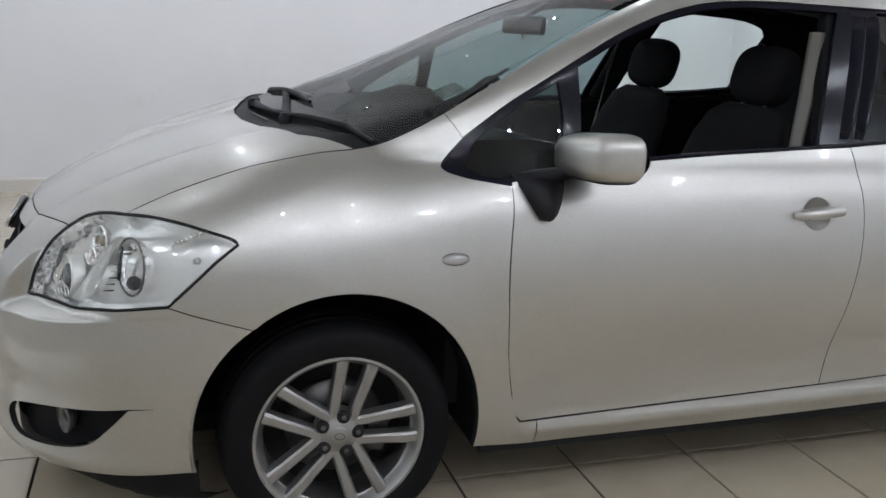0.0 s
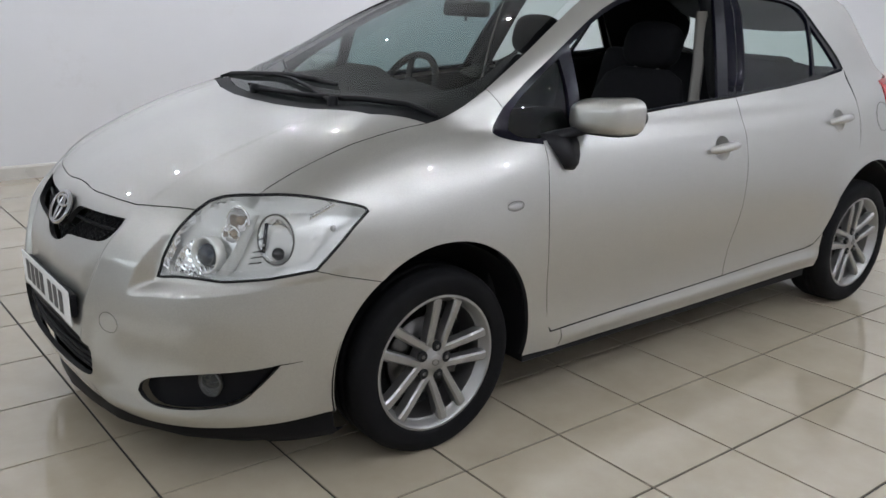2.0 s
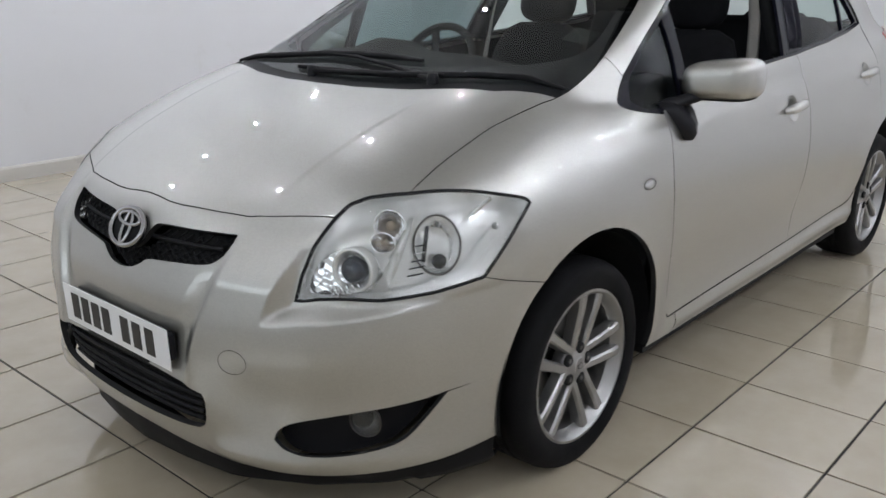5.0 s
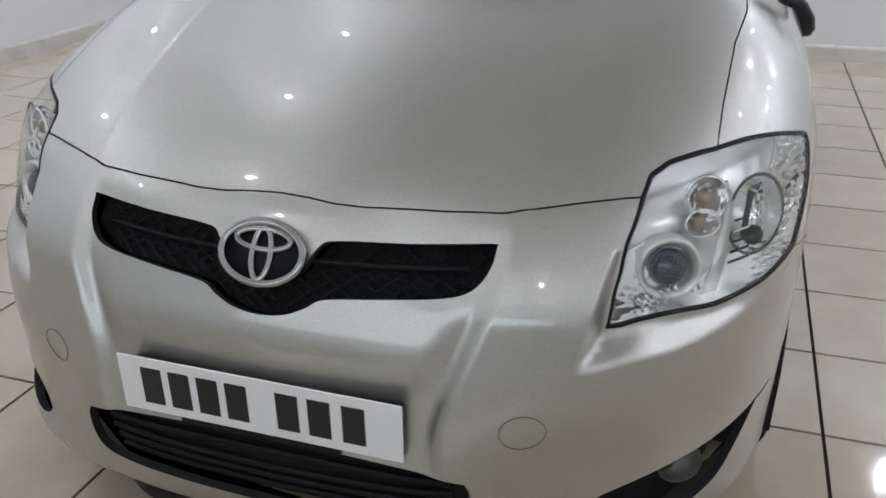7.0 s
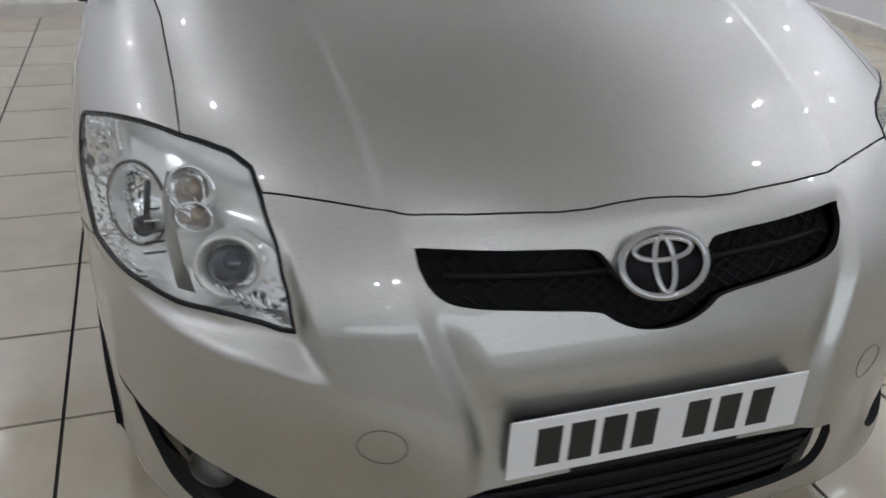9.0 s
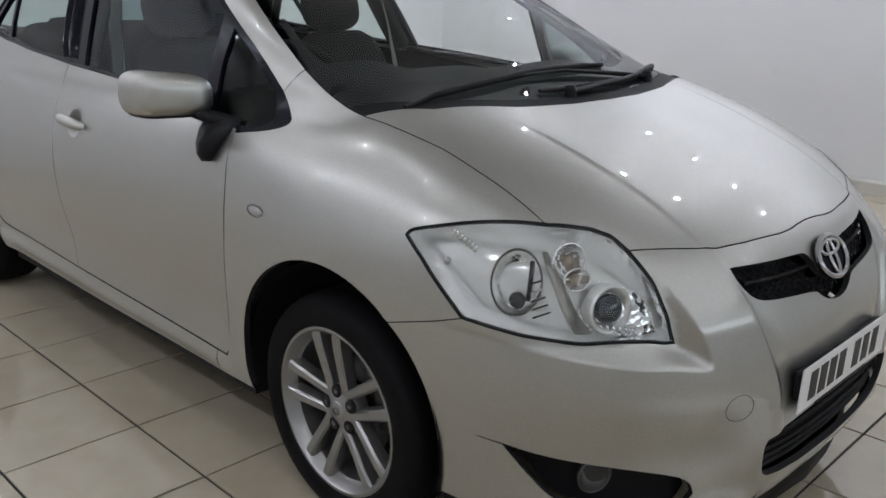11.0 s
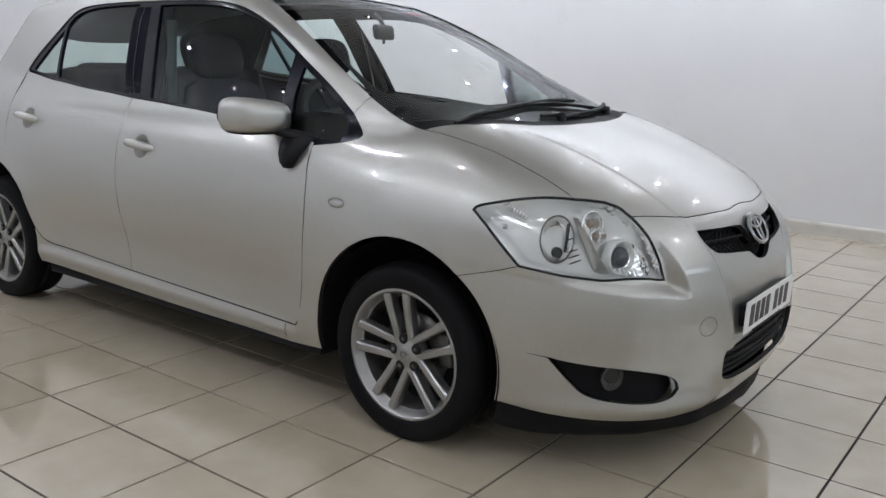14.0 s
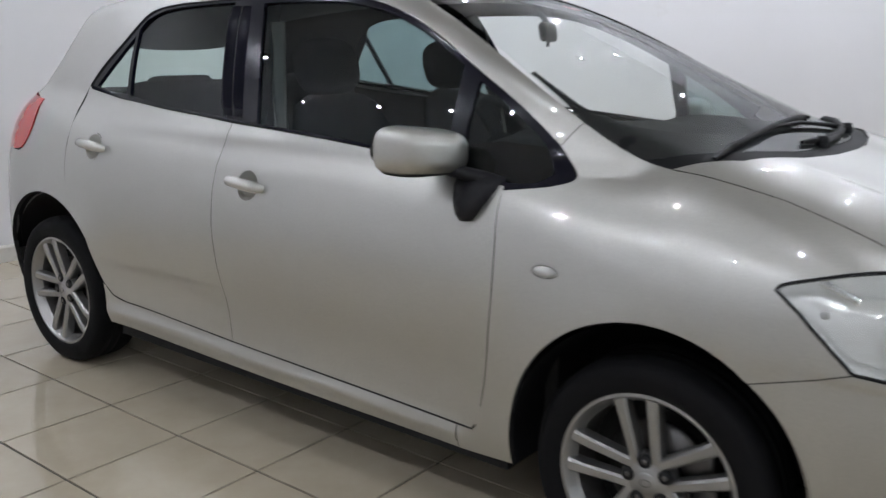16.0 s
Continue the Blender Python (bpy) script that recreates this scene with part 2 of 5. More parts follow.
hood_of_x = curve((-0.95, .700), (-0.85, .775), (-0.75, .835), (-0.6, .893), (-0.4, .955), (-0.2, 1.005), (0.0, 1.046), (0.2, 1.078), (0.5, 1.10), (1.0, 1.11), (3.4, 1.16))
hood_drop = curve((-0.9, .19), (-0.6, .20), (-0.2, .17), (0.1, .14), (0.5, .12), (3.4, .1))
screen_of_x = curve((-0.8, .745), (-0.6, .835), (-0.4, .922), (-0.2, 1.008), (-0.1, 1.050), (0.1, 1.128), (0.4, 1.252), (0.7, 1.372), (0.95, 1.464), (1.15, 1.508), (1.5, 1.532), (1.9, 1.530), (2.4, 1.490), (2.8, 1.435), (3.05, 1.38))
waist_of_x = curve((-0.3, .59), (0.0, .665), (0.28, .742), (0.6, .782), (1.0, .796), (1.5, .808), (2.0, .799), (2.5, .765), (2.9, .71), (3.2, .655))
tail_of_z = curve((.15, 3.20), (.30, 3.30), (.50, 3.345), (.70, 3.33), (.90, 3.285), (1.0, 3.22), (1.15, 3.055), (1.35, 2.885), (1.50, 2.80))
WHEEL_Z, WHEEL_BASE, ARCH_R = 0.297, 2.60, 0.372


def side_width(x, z):
    """Half the width of the lower body, with the flared lips of the wheel arches."""
    w = side_of_z(z) + side_of_x(x)
    for cx in (0.0, WHEEL_BASE):
        r = np.hypot(x - cx, z - WHEEL_Z)
        w = w + .016 * np.exp(-((r - ARCH_R) / .10) ** 2) * step(.12, .30, z)
    # a soft shoulder line that sinks towards the front, and a hollow over the sill
    w = w - .010 * np.exp(-((z - (.40 + .02 * x)) / .10) ** 2) * step(.35, .6, x) * step(2.3, 2.0, x)
    # the rolled sill under the doors
    w = w + .015 * np.exp(-((z - (.236 + .022 * x)) / .028) ** 2) * step(.48, .58, x) * step(2.26, 2.14, x)
    return w


def lamp_ledge(a):
    """Height of the crease below the lamp."""
    return .570 + .012 * step(.50, .60, a) + .50 * np.clip(a - .62, 0, 1) ** 1.6


def lamp_edge(z):
    """Distance from the middle of the crease beside the lamp."""
    return .498 + .26 * np.clip(z - .575, 0, 1)


def skin(x, y, z):
    """Below nothing inside the body, above nothing outside; near the skin about the distance in metres."""
    a = np.abs(y)
    e = 1e-3
    fs = (a - side_width(x, z)) * .97
    # the bumper is fuller in plan below the lamps than beside the bonnet
    full = step(.76, .64, z)
    n0 = lamp_of_a(a) + full * (nose_of_a(a) - lamp_of_a(a))
    slope = (lamp_of_a(a + e) + full * (nose_of_a(a + e) - lamp_of_a(a + e)) - n0) / e
    zs = (nose_of_z(z + e) - nose_of_z(z)) / e
    # two ribs run from the creases of the bonnet down beside the plate
    rib = .318 + .075 * step(.44, .74, z)
    fr = -.020 * step(rib + .006, rib - .036, a) * step(.33, .46, z) * step(.79, .73, z)
    fr = fr + .013 * np.exp(-((z - .585) / .062) ** 2) * step(rib - .020, rib - .085, a)
    # the lamps sit back behind a ledge that starts at a point beside the ribs; below the fog lamps a lip
    ledge, edge, wide = lamp_ledge(a), lamp_edge(z), .008 + .022 * step(.76, .60, z)
    back = .016 * step(.80, .72, z) * step(.86, .72, a) + lamp_of_a(a) - nose_of_a(a) - (1 - full) * (lamp_of_a(a) - nose_of_a(a))
    fr = fr - back * step(ledge, ledge + .040 - .022 * step(.58, .80, a), z) * step(edge, edge + wide, a)
    fr = fr - .024 * np.exp(-((z - .37) / .105) ** 2) * step(.34, .50, a) * step(.88, .74, a)
    fr = fr + .020 * np.exp(-((z - .225) / .034) ** 2) * step(.30, .42, a)
    ff = (nose_of_z(z) + n0 - fr - x) / np.sqrt(1 + slope ** 2 + zs ** 2)
    crease = .395 + .07 * (x + .73)
    t = hood_of_x(x) - hood_drop(x) * a ** 2 - .80 * np.clip(a - .45, 0, 1) ** 3 * step(.6, -.2, x)
    t = t + (.010 + .046 * np.exp(-((a - .56) / .22) ** 2)) * step(-.80, -.52, x) * step(.22, -.08, x)
    t = t + .034 * np.exp(-((a - .73) / .13) ** 2) * step(-.78, -.45, x) * step(.26, -.26, x)
    t = t - .0045 * step(crease - .006, crease + .014, a) * step(-.02, -.50, x)
    ft = (z - t) * .93
    f = smooth_max(smooth_max(ff, fs, .05), ft, .085 + .050 * step(-.40, .0, x))
    # the cabin over it
    wg = waist_of_x(x) - .36 * np.maximum(z - 1.0, -.3 * (z - 1.0)) - .22 * np.clip(z - 1.0, 0, 1) ** 2
    f2 = (a - wg) * .93
    g = screen_of_x(x - (.40 - .16 * step(.2, .9, x)) * a ** 2 * step(1.6, .3, x)) - .06 * a ** 2 * step(.2, 1.0, x)
    ft2 = (z - g) * .93
    cab = smooth_max(smooth_max(f2, ft2, .06), .93 - z, .05)
    f = smooth_min(f, cab, .03)
    tail = (x - tail_of_z(z) + .32 * a ** 2 + 1.2 * np.clip(a - .55, 0, 1) ** 2) * .9
    f = smooth_max(f, tail, .07)
    return smooth_max(f, (.16 - z), .03)


def cast(o, d, near=0.0, far=6.0, n=260):
    """For rays o + t d, the first t at which they enter the skin (from outside), and whether they do."""
    o, d = np.atleast_2d(o).astype(float), np.atleast_2d(d).astype(float)
    ts = np.linspace(near, far, n)
    lo = np.full(len(o), np.nan)
    prev = skin(*(o + near * d).T)
    found = np.zeros(len(o), bool)
    for i in range(1, n):
        cur = skin(*(o + ts[i] * d).T)
        hitn = (~found) & (prev > 0) & (cur <= 0)
        lo[hitn] = ts[i - 1]
        found |= hitn
        prev = cur
    lo = np.where(found, lo, far)
    hi = lo + (far - near) / (n - 1)
    for _ in range(22):
        mid = (lo + hi) / 2
        inside = skin(*(o + mid[:, None] * d).T) <= 0
        hi = np.where(inside, mid, hi)
        lo = np.where(inside, lo, mid)
    return (lo + hi) / 2, found


def skin_normal(p):
    e = 1.5e-3
    x, y, z = p.T
    n = np.stack([skin(x + e, y, z) - skin(x - e, y, z), skin(x, y + e, z) - skin(x, y - e, z), skin(x, y, z + e) - skin(x, y, z - e)], 1)
    return n / np.linalg.norm(n, axis=1)[:, None]
# ---- building helpers ----
from mathutils.geometry import delaunay_2d_cdt


def thing(name, label, category, at=(0, 0, 0), kind="", group=""):
    e = new(name)
    e.location = at
    e.empty_display_size = .1
    return tagged(e, label, category, group, kind)


def part(name, bm, mat, parent, label="", smooth=True):
    """Links a bmesh as one mesh object under a thing or a part."""
    me = bpy.data.meshes.new(name)
    bm.normal_update()
    bm.to_mesh(me)
    bm.free()
    for p in me.polygons:
        p.use_smooth = smooth
    me.materials.append(mat)
    ob = new(name, me)
    ob.parent = parent
    return tagged(ob, label) if label else ob


def sharp(ob, degrees=35):
    """Keeps edges steeper than that crisp under smooth shading."""
    me = ob.data
    bm = bmesh.new()
    bm.from_mesh(me)
    lim = radians(degrees)
    for e in bm.edges:
        e.smooth = len(e.link_faces) != 2 or e.calc_face_angle(0) < lim
    bm.to_mesh(me)
    bm.free()
    return ob


def box(bm, size, m=Matrix(), bevel=0.0, seg=2):
    r = bmesh.ops.create_cube(bm, size=1, matrix=m @ Matrix.Diagonal((*size, 1)))
    if bevel:
        es = list({e for v in r["verts"] for e in v.link_edges})
        bmesh.ops.bevel(bm, geom=es, offset=bevel, segments=seg, affect="EDGES", profile=.6)
    return bm


def lathe(bm, profile, n=48, m=Matrix(), close=False):
    """Turns a profile of (radius, height) about the local z axis."""
    rings = []
    for r, h in profile:
        if r < 1e-6:
            rings.append([bm.verts.new(m @ Vector((0, 0, h)))])
        else:
            rings.append([bm.verts.new(m @ Vector((r * math.cos(2 * math.pi * i / n), r * math.sin(2 * math.pi * i / n), h))) for i in range(n)])
    pairs = list(zip(rings, rings[1:])) + ([(rings[-1], rings[0])] if close else [])
    for A, B in pairs:
        for i in range(n):
            j = (i + 1) % n
            if len(A) == 1 and len(B) == 1:
                continue
            if len(A) == 1:
                bm.faces.new((A[0], B[i], B[j]))
            elif len(B) == 1:
                bm.faces.new((A[i], B[0], A[j]))
            else:
                bm.faces.new((A[i], B[i], B[j], A[j]))
    return bm


def tube(bm, pts, radius, n=8, closed=False, flat=1.0, m=Matrix()):
    """A round or flattened bar along points; radius may be a list."""
    pts = [Vector(p) for p in pts]
    rs = radius if isinstance(radius, (list, tuple)) else [radius] * len(pts)
    rings = []
    up = Vector((0, 0, 1))
    for i, p in enumerate(pts):
        a = pts[i - 1] if (i or closed) else p
        b = pts[(i + 1) % len(pts)] if (i < len(pts) - 1 or closed) else p
        t = (b - a).normalized()
        s = t.cross(up)
        s = s.normalized() if s.length > 1e-4 else Vector((1, 0, 0))
        u = s.cross(t)
        rings.append([bm.verts.new(m @ (p + rs[i] * (s * math.cos(2 * math.pi * k / n) + u * flat * math.sin(2 * math.pi * k / n)))) for k in range(n)])
    for A, B in list(zip(rings, rings[1:])) + ([(rings[-1], rings[0])] if closed else []):
        for k in range(n):
            bm.faces.new((A[k], B[k], B[(k + 1) % n], A[(k + 1) % n]))
    if not closed:
        bm.faces.new(rings[0][::-1])
        bm.faces.new(rings[-1])
    return bm


def rounded(points, spacing, bend=50, closed=True):
    """A smooth line through 2D points, sampled evenly; turns sharper than bend stay corners."""
    P = np.array(points, float)
    n = len(P)
    out = []

    def turn(i):
        if not closed and i in (0, n - 1):
            return True
        a, b = P[i] - P[i - 1], P[(i + 1) % n] - P[i]
        c = (a @ b) / (np.linalg.norm(a) * np.linalg.norm(b) + 1e-12)
        return math.degrees(math.acos(max(-1, min(1, c)))) > bend
    corner = [turn(i) for i in range(n)]
    for i in range(n if closed else n - 1):
        p1, p2 = P[i], P[(i + 1) % n]
        L = np.linalg.norm(p2 - p1)
        t1 = (p2 - p1) if corner[i] else (p2 - P[i - 1]) * L / (L + np.linalg.norm(p1 - P[i - 1]) + 1e-12)
        q = P[(i + 2) % n]
        t2 = (p2 - p1) if corner[(i + 1) % n] else (q - p1) * L / (L + np.linalg.norm(q - p2) + 1e-12)
        k = max(1, int(math.ceil(L / spacing)))
        for j in range(k):
            t = j / k
            out.append((2 * t ** 3 - 3 * t * t + 1) * p1 + (t ** 3 - 2 * t * t + t) * t1 + (3 * t * t - 2 * t ** 3) * p2 + (t ** 3 - t * t) * t2)
    if not closed:
        out.append(P[-1])
    return np.array(out)


def inside(poly, q):
    x, y = q[:, 0][:, None], q[:, 1][:, None]
    x1, y1 = poly[:, 0], poly[:, 1]
    x2, y2 = np.roll(x1, -1), np.roll(y1, -1)
    cross = ((y1 > y) != (y2 > y)) & (x < (x2 - x1) * (y - y1) / (y2 - y1 + 1e-15) + x1)
    return cross.sum(1) % 2 == 1


def edge_distance(poly, q):
    a, b = poly, np.roll(poly, -1, 0)
    d = b - a
    best = np.full(len(q), 1e9)
    for i in range(len(a)):
        t = np.clip(((q - a[i]) @ d[i]) / (d[i] @ d[i] + 1e-15), 0, 1)
        best = np.minimum(best, np.linalg.norm(q - a[i] - t[:, None] * d[i], axis=1))
    return best


def shrink(poly, by):
    a = np.roll(poly, 1, 0)
    b = np.roll(poly, -1, 0)
    area = .5 * np.sum(poly[:, 0] * b[:, 1] - b[:, 0] * poly[:, 1])
    t1, t2 = poly - a, b - poly
    n1 = np.stack([-t1[:, 1], t1[:, 0]], 1) / (np.linalg.norm(t1, axis=1)[:, None] + 1e-12)
    n2 = np.stack([-t2[:, 1], t2[:, 0]], 1) / (np.linalg.norm(t2, axis=1)[:, None] + 1e-12)
    n = n1 + n2
    n = n / np.maximum((n * n).sum(1), .5)[:, None] * 2 * .5
    return poly + n * by * (1 if area > 0 else -1) * 1.0


def fill(poly, holes, res, extra=None):
    """Even triangles inside a 2D outline with holes; returns points, triangles and the rings' indices."""
    rings = [poly] + holes
    pts = list(np.concatenate(rings))
    edges, loops, k = [], [], 0
    for r in rings:
        loops.append(list(range(k, k + len(r))))
        edges += [(k + i, k + (i + 1) % len(r)) for i in range(len(r))]
        k += len(r)
    lo, hi = poly.min(0), poly.max(0)
    h = res * .866
    gx, gy = np.meshgrid(np.arange(lo[0], hi[0] + res, res), np.arange(lo[1], hi[1] + h, h))
    gx = gx + (np.arange(gx.shape[0]) % 2)[:, None] * res / 2
    q = np.stack([gx.ravel(), gy.ravel()], 1)
    ok = inside(poly, q)
    for hole in holes:
        ok &= ~inside(hole, q)
    q = q[ok]
    for r in rings:
        q = q[edge_distance(r, q) > .5 * res]
    if extra is not None and len(extra):
        ok = inside(poly, extra)
        for hole in holes:
            ok &= ~inside(hole, extra)
        extra = extra[ok]
        for r in rings:
            extra = extra[edge_distance(r, extra) > .25 * res]
        far = np.array([np.min(((extra - p) ** 2).sum(1)) for p in q]) > (.55 * res) ** 2
        q = np.concatenate([q[far], extra])
    pts = np.array(pts + list(q))
    v, _, f, orig, _, _ = delaunay_2d_cdt([Vector(p) for p in pts], edges, [], 0, 1e-7)
    V = np.array([tuple(p) for p in v])
    F = np.array([t for t in f if len(t) == 3])
    c = V[F].mean(1)
    ok = inside(poly, c)
    for hole in holes:
        ok &= ~inside(hole, c)
    F = F[ok]
    back = {}
    for i, os_ in enumerate(orig):
        for o in os_:
            back[o] = i
    loops = [[back[i] for i in l] for l in loops]
    return V, F, loops


class Straight:
    """Looks at the skin along a direction."""
    def __init__(self, d):
        self.d = np.array(d, float) / np.linalg.norm(d)
        u = np.cross((0, 0, 1) if abs(self.d[2]) < .9 else (0, 1, 0), self.d)
        self.u = u / np.linalg.norm(u)
        self.v = np.cross(self.d, self.u)

    def flat(self, p):
        p = np.atleast_2d(p)
        return np.stack([p @ self.u, p @ self.v], 1)

    def rays(self, q):
        o = q[:, :1] * self.u + q[:, 1:] * self.v + 5 * self.d + np.array([0, 0, 0])
        return o, np.tile(-self.d, (len(q), 1)), 2.0, 7.0


class Round:
    """Looks at the skin inwards to an upright axis at x0."""
    def __init__(self, x0, back=False, k=.75):
        self.x0, self.s, self.k = x0, (1 if back else -1), k

    def flat(self, p):
        p = np.atleast_2d(p)
        return np.stack([np.arctan2(p[:, 1], self.s * (p[:, 0] - self.x0)) * self.k, p[:, 2]], 1)

    def rays(self, q):
        th = q[:, 0] / self.k
        d = np.stack([self.s * np.cos(th), np.sin(th), 0 * th], 1)
        o = np.stack([np.full(len(q), self.x0), 0 * th, q[:, 1]], 1) + 2.2 * d
        return o, -d, .2, 2.2


def lay(view, q, offset=0.0):
    o, d, near, far = view.rays(q)
    t, ok = cast(o, d, near, far, 100)
    p = o + t[:, None] * d
    n = skin_normal(p)
    return p + offset * n, n


def whole(half):
    """A full outline from its half with y >= 0, given from the middle to the middle."""
    h = [tuple(p) for p in half]
    other = [(x, -y, z) for x, y, z in h[::-1] if abs(y) > 1e-6]
    return h + other


def panel(name, parent, mat, outline, view, holes=(), res=.03, rim=.018, gap=.0022, offset=0.0, side=1, label="", bend=50, edge=.012, hole_rim=None, lines=None):
    """A sheet of the car's skin, trimmed to an outline, with its edges turned in. side -1: mirrored to the other flank."""
    poly = shrink(rounded(view.flat(outline), edge, bend), gap)
    hs = [shrink(rounded(view.flat(h), edge, bend), -gap) for h in holes]
    V, F, loops = fill(poly, hs, res, None if lines is None else view.flat(lines))
    P, N = lay(view, V, offset)
    tri = P[F]
    fn = np.cross(tri[:, 1] - tri[:, 0], tri[:, 2] - tri[:, 0])
    flip = (fn * N[F[:, 0]]).sum(1) < 0
    F[flip] = F[flip][:, ::-1]
    verts, norms, faces = list(P), list(N), [tuple(f) for f in F]
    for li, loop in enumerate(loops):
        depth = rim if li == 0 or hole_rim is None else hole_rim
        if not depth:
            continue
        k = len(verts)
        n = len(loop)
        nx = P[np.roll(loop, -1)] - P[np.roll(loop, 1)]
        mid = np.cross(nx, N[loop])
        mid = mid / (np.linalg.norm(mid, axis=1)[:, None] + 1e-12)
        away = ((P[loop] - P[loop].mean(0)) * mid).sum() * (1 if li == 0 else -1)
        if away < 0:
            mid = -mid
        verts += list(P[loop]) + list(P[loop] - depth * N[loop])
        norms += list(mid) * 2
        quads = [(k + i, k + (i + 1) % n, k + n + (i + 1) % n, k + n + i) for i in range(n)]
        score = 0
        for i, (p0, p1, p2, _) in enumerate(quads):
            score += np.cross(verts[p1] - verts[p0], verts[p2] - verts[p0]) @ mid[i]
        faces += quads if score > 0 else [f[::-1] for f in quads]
    verts, norms = np.array(verts), np.array(norms)
    if side < 0:
        verts[:, 1] *= -1
        norms[:, 1] *= -1
        faces = [f[::-1] for f in faces]
    me = bpy.data.meshes.new(name)
    me.from_pydata(verts.tolist(), [], faces)
    for p in me.polygons:
        p.use_smooth = True
    me.normals_split_custom_set_from_vertices(norms.tolist())
    me.materials.append(mat)
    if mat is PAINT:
        # turned edges are near-black: the shade inside the panel gaps is put into colour
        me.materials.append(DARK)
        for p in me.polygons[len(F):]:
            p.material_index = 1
    ob = new(name, me)
    ob.parent = parent
    if label:
        tagged(ob, label)
    return ob
# ---- the car: its skin panel by panel ----
car = thing("car", "silver five-door hatchback parked on beige floor tiles", "car")
SIDE, ABOVE, HIGHSIDE, FRONT = Straight((0, 1, 0)), Straight((-.15, 0, 1)), Straight((0, .80, .60)), Round(-.05)
FENDERVIEW, LAMPVIEW, SCREENVIEW, BACK = Straight((-.10, .78, .62)), Straight((-.60, .70, .38)), Straight((-.45, 0, .89)), Round(2.3, True)


def arc(cx, r, a0, a1, n, a=.86):
    """Points on a wheel arch, by the angle from the rear, anticlockwise seen from the car's left-hand mirror side."""
    return [(cx + r * math.cos(radians(a0 + (a1 - a0) * i / n)), a, WHEEL_Z + r * math.sin(radians(a0 + (a1 - a0) * i / n))) for i in range(n + 1)]


SHUT = [(-.781, 0, .795), (-.783, .05, .794), (-.787, .10, .791), (-.785, .15, .790), (-.764, .28, .790), (-.742, .37, .789), (-.728, .395, .790), (-.716, .42, .791), (-.638, .561, .790)]
LAMP_TOP = [(-.638, .561, .787), (-.594, .567, .807), (-.557, .590, .816), (-.487, .656, .822)]
LAMP_TOP2 = [(-.487, .656, .822), (-.375, .733, .820), (-.274, .793, .812), (-.252, .806, .806)]
LAMP_REAR = [(-.252, .806, .806), (-.246, .813, .796), (-.300, .822, .758), (-.408, .806, .652)]
LAMP_LOW = [(-.408, .806, .652), (-.520, .748, .631), (-.616, .677, .618), (-.700, .599, .614), (-.752, .537, .619)]
LAMP_IN = [(-.752, .537, .619), (-.737, .541, .675), (-.697, .550, .742), (-.638, .561, .787)]
SEAM = [(-.487, .656, .822), (-.39, .658, .866), (-.20, .664, .930), (-.06, .684, .981), (.055, .691, 1.015)]
COWL = [(.055, .691, 1.015), (-.07, .570, 1.019), (-.147, .345, 1.023), (-.185, .15, 1.024), (-.194, 0, 1.025)]


def snapped(pts):
    """The points moved onto the skin."""
    p = np.array(pts, float)
    for _ in range(12):
        n = skin_normal(p)
        p = p - .8 * skin(*p.T)[:, None] * n
        p[np.abs([q[1] for q in pts]) < 1e-9, 1] = 0
    return [tuple(float(v) for v in q) for q in p]


def dense(pts, gap=.022):
    """The same line with points at short steps between its corners."""
    out = [tuple(pts[0])]
    for a, b in zip(pts, pts[1:]):
        n = max(1, int(math.dist(a, b) / gap))
        out += [tuple(a[k] + (b[k] - a[k]) * i / n for k in range(3)) for i in range(1, n + 1)]
    return out


SHUT, LAMP_TOP, LAMP_TOP2, LAMP_REAR, LAMP_LOW, LAMP_IN, SEAM, COWL = [snapped(dense(l)) for l in (SHUT, LAMP_TOP, LAMP_TOP2, LAMP_REAR, LAMP_LOW, LAMP_IN, SEAM, COWL)]
crease_fine = np.array([(x, s * (.395 + .07 * (x + .73) + d), float(hood_of_x(x)) - .04) for x in np.arange(-.735, -.08, .008) for d in (-.012, -.008, -.003, .002, .007, .012, .017, .022) for s in (-1, 1)])
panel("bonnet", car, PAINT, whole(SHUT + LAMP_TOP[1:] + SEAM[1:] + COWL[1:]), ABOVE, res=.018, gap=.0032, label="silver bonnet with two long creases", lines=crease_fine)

GRILLE = [(-.82, 0, .668), (-.82, .035, .673), (-.82, .066, .693), (-.82, .084, .722), (-.82, .104, .737), (-.80, .25, .744), (-.785, .372, .748), (-.80, .366, .722), (-.815, .345, .694), (-.83, .315, .680), (-.86, .20, .667), (-.87, .105, .655), (-.875, .080, .640), (-.88, .045, .626), (-.88, 0, .621)]
LOWER = [(-.93, 0, .402), (-.91, .15, .399), (-.90, .25, .392), (-.88, .345, .380), (-.875, .352, .360), (-.878, .345, .300), (-.885, .318, .280), (-.90, .20, .268), (-.92, 0, .262)]
FOG = [(-.499, .770, .388), (-.564, .731, .376), (-.695, .625, .358), (-.775, .545, .334), (-.792, .516, .312), (-.794, .506, .288), (-.780, .522, .268), (-.741, .562, .254), (-.655, .651, .260), (-.590, .707, .280), (-.550, .739, .324)]
ARCH_FRONT = [(x, .85, z) for x, _, z in arc(0, ARCH_R, 126, 192, 12)]
BOTTOM = [(-.384, .811, .219), (-.484, .764, .209), (-.622, .660, .197), (-.743, .524, .190), (-.848, .353, .192), (-.88, .18, .194), (-.895, 0, .195)]
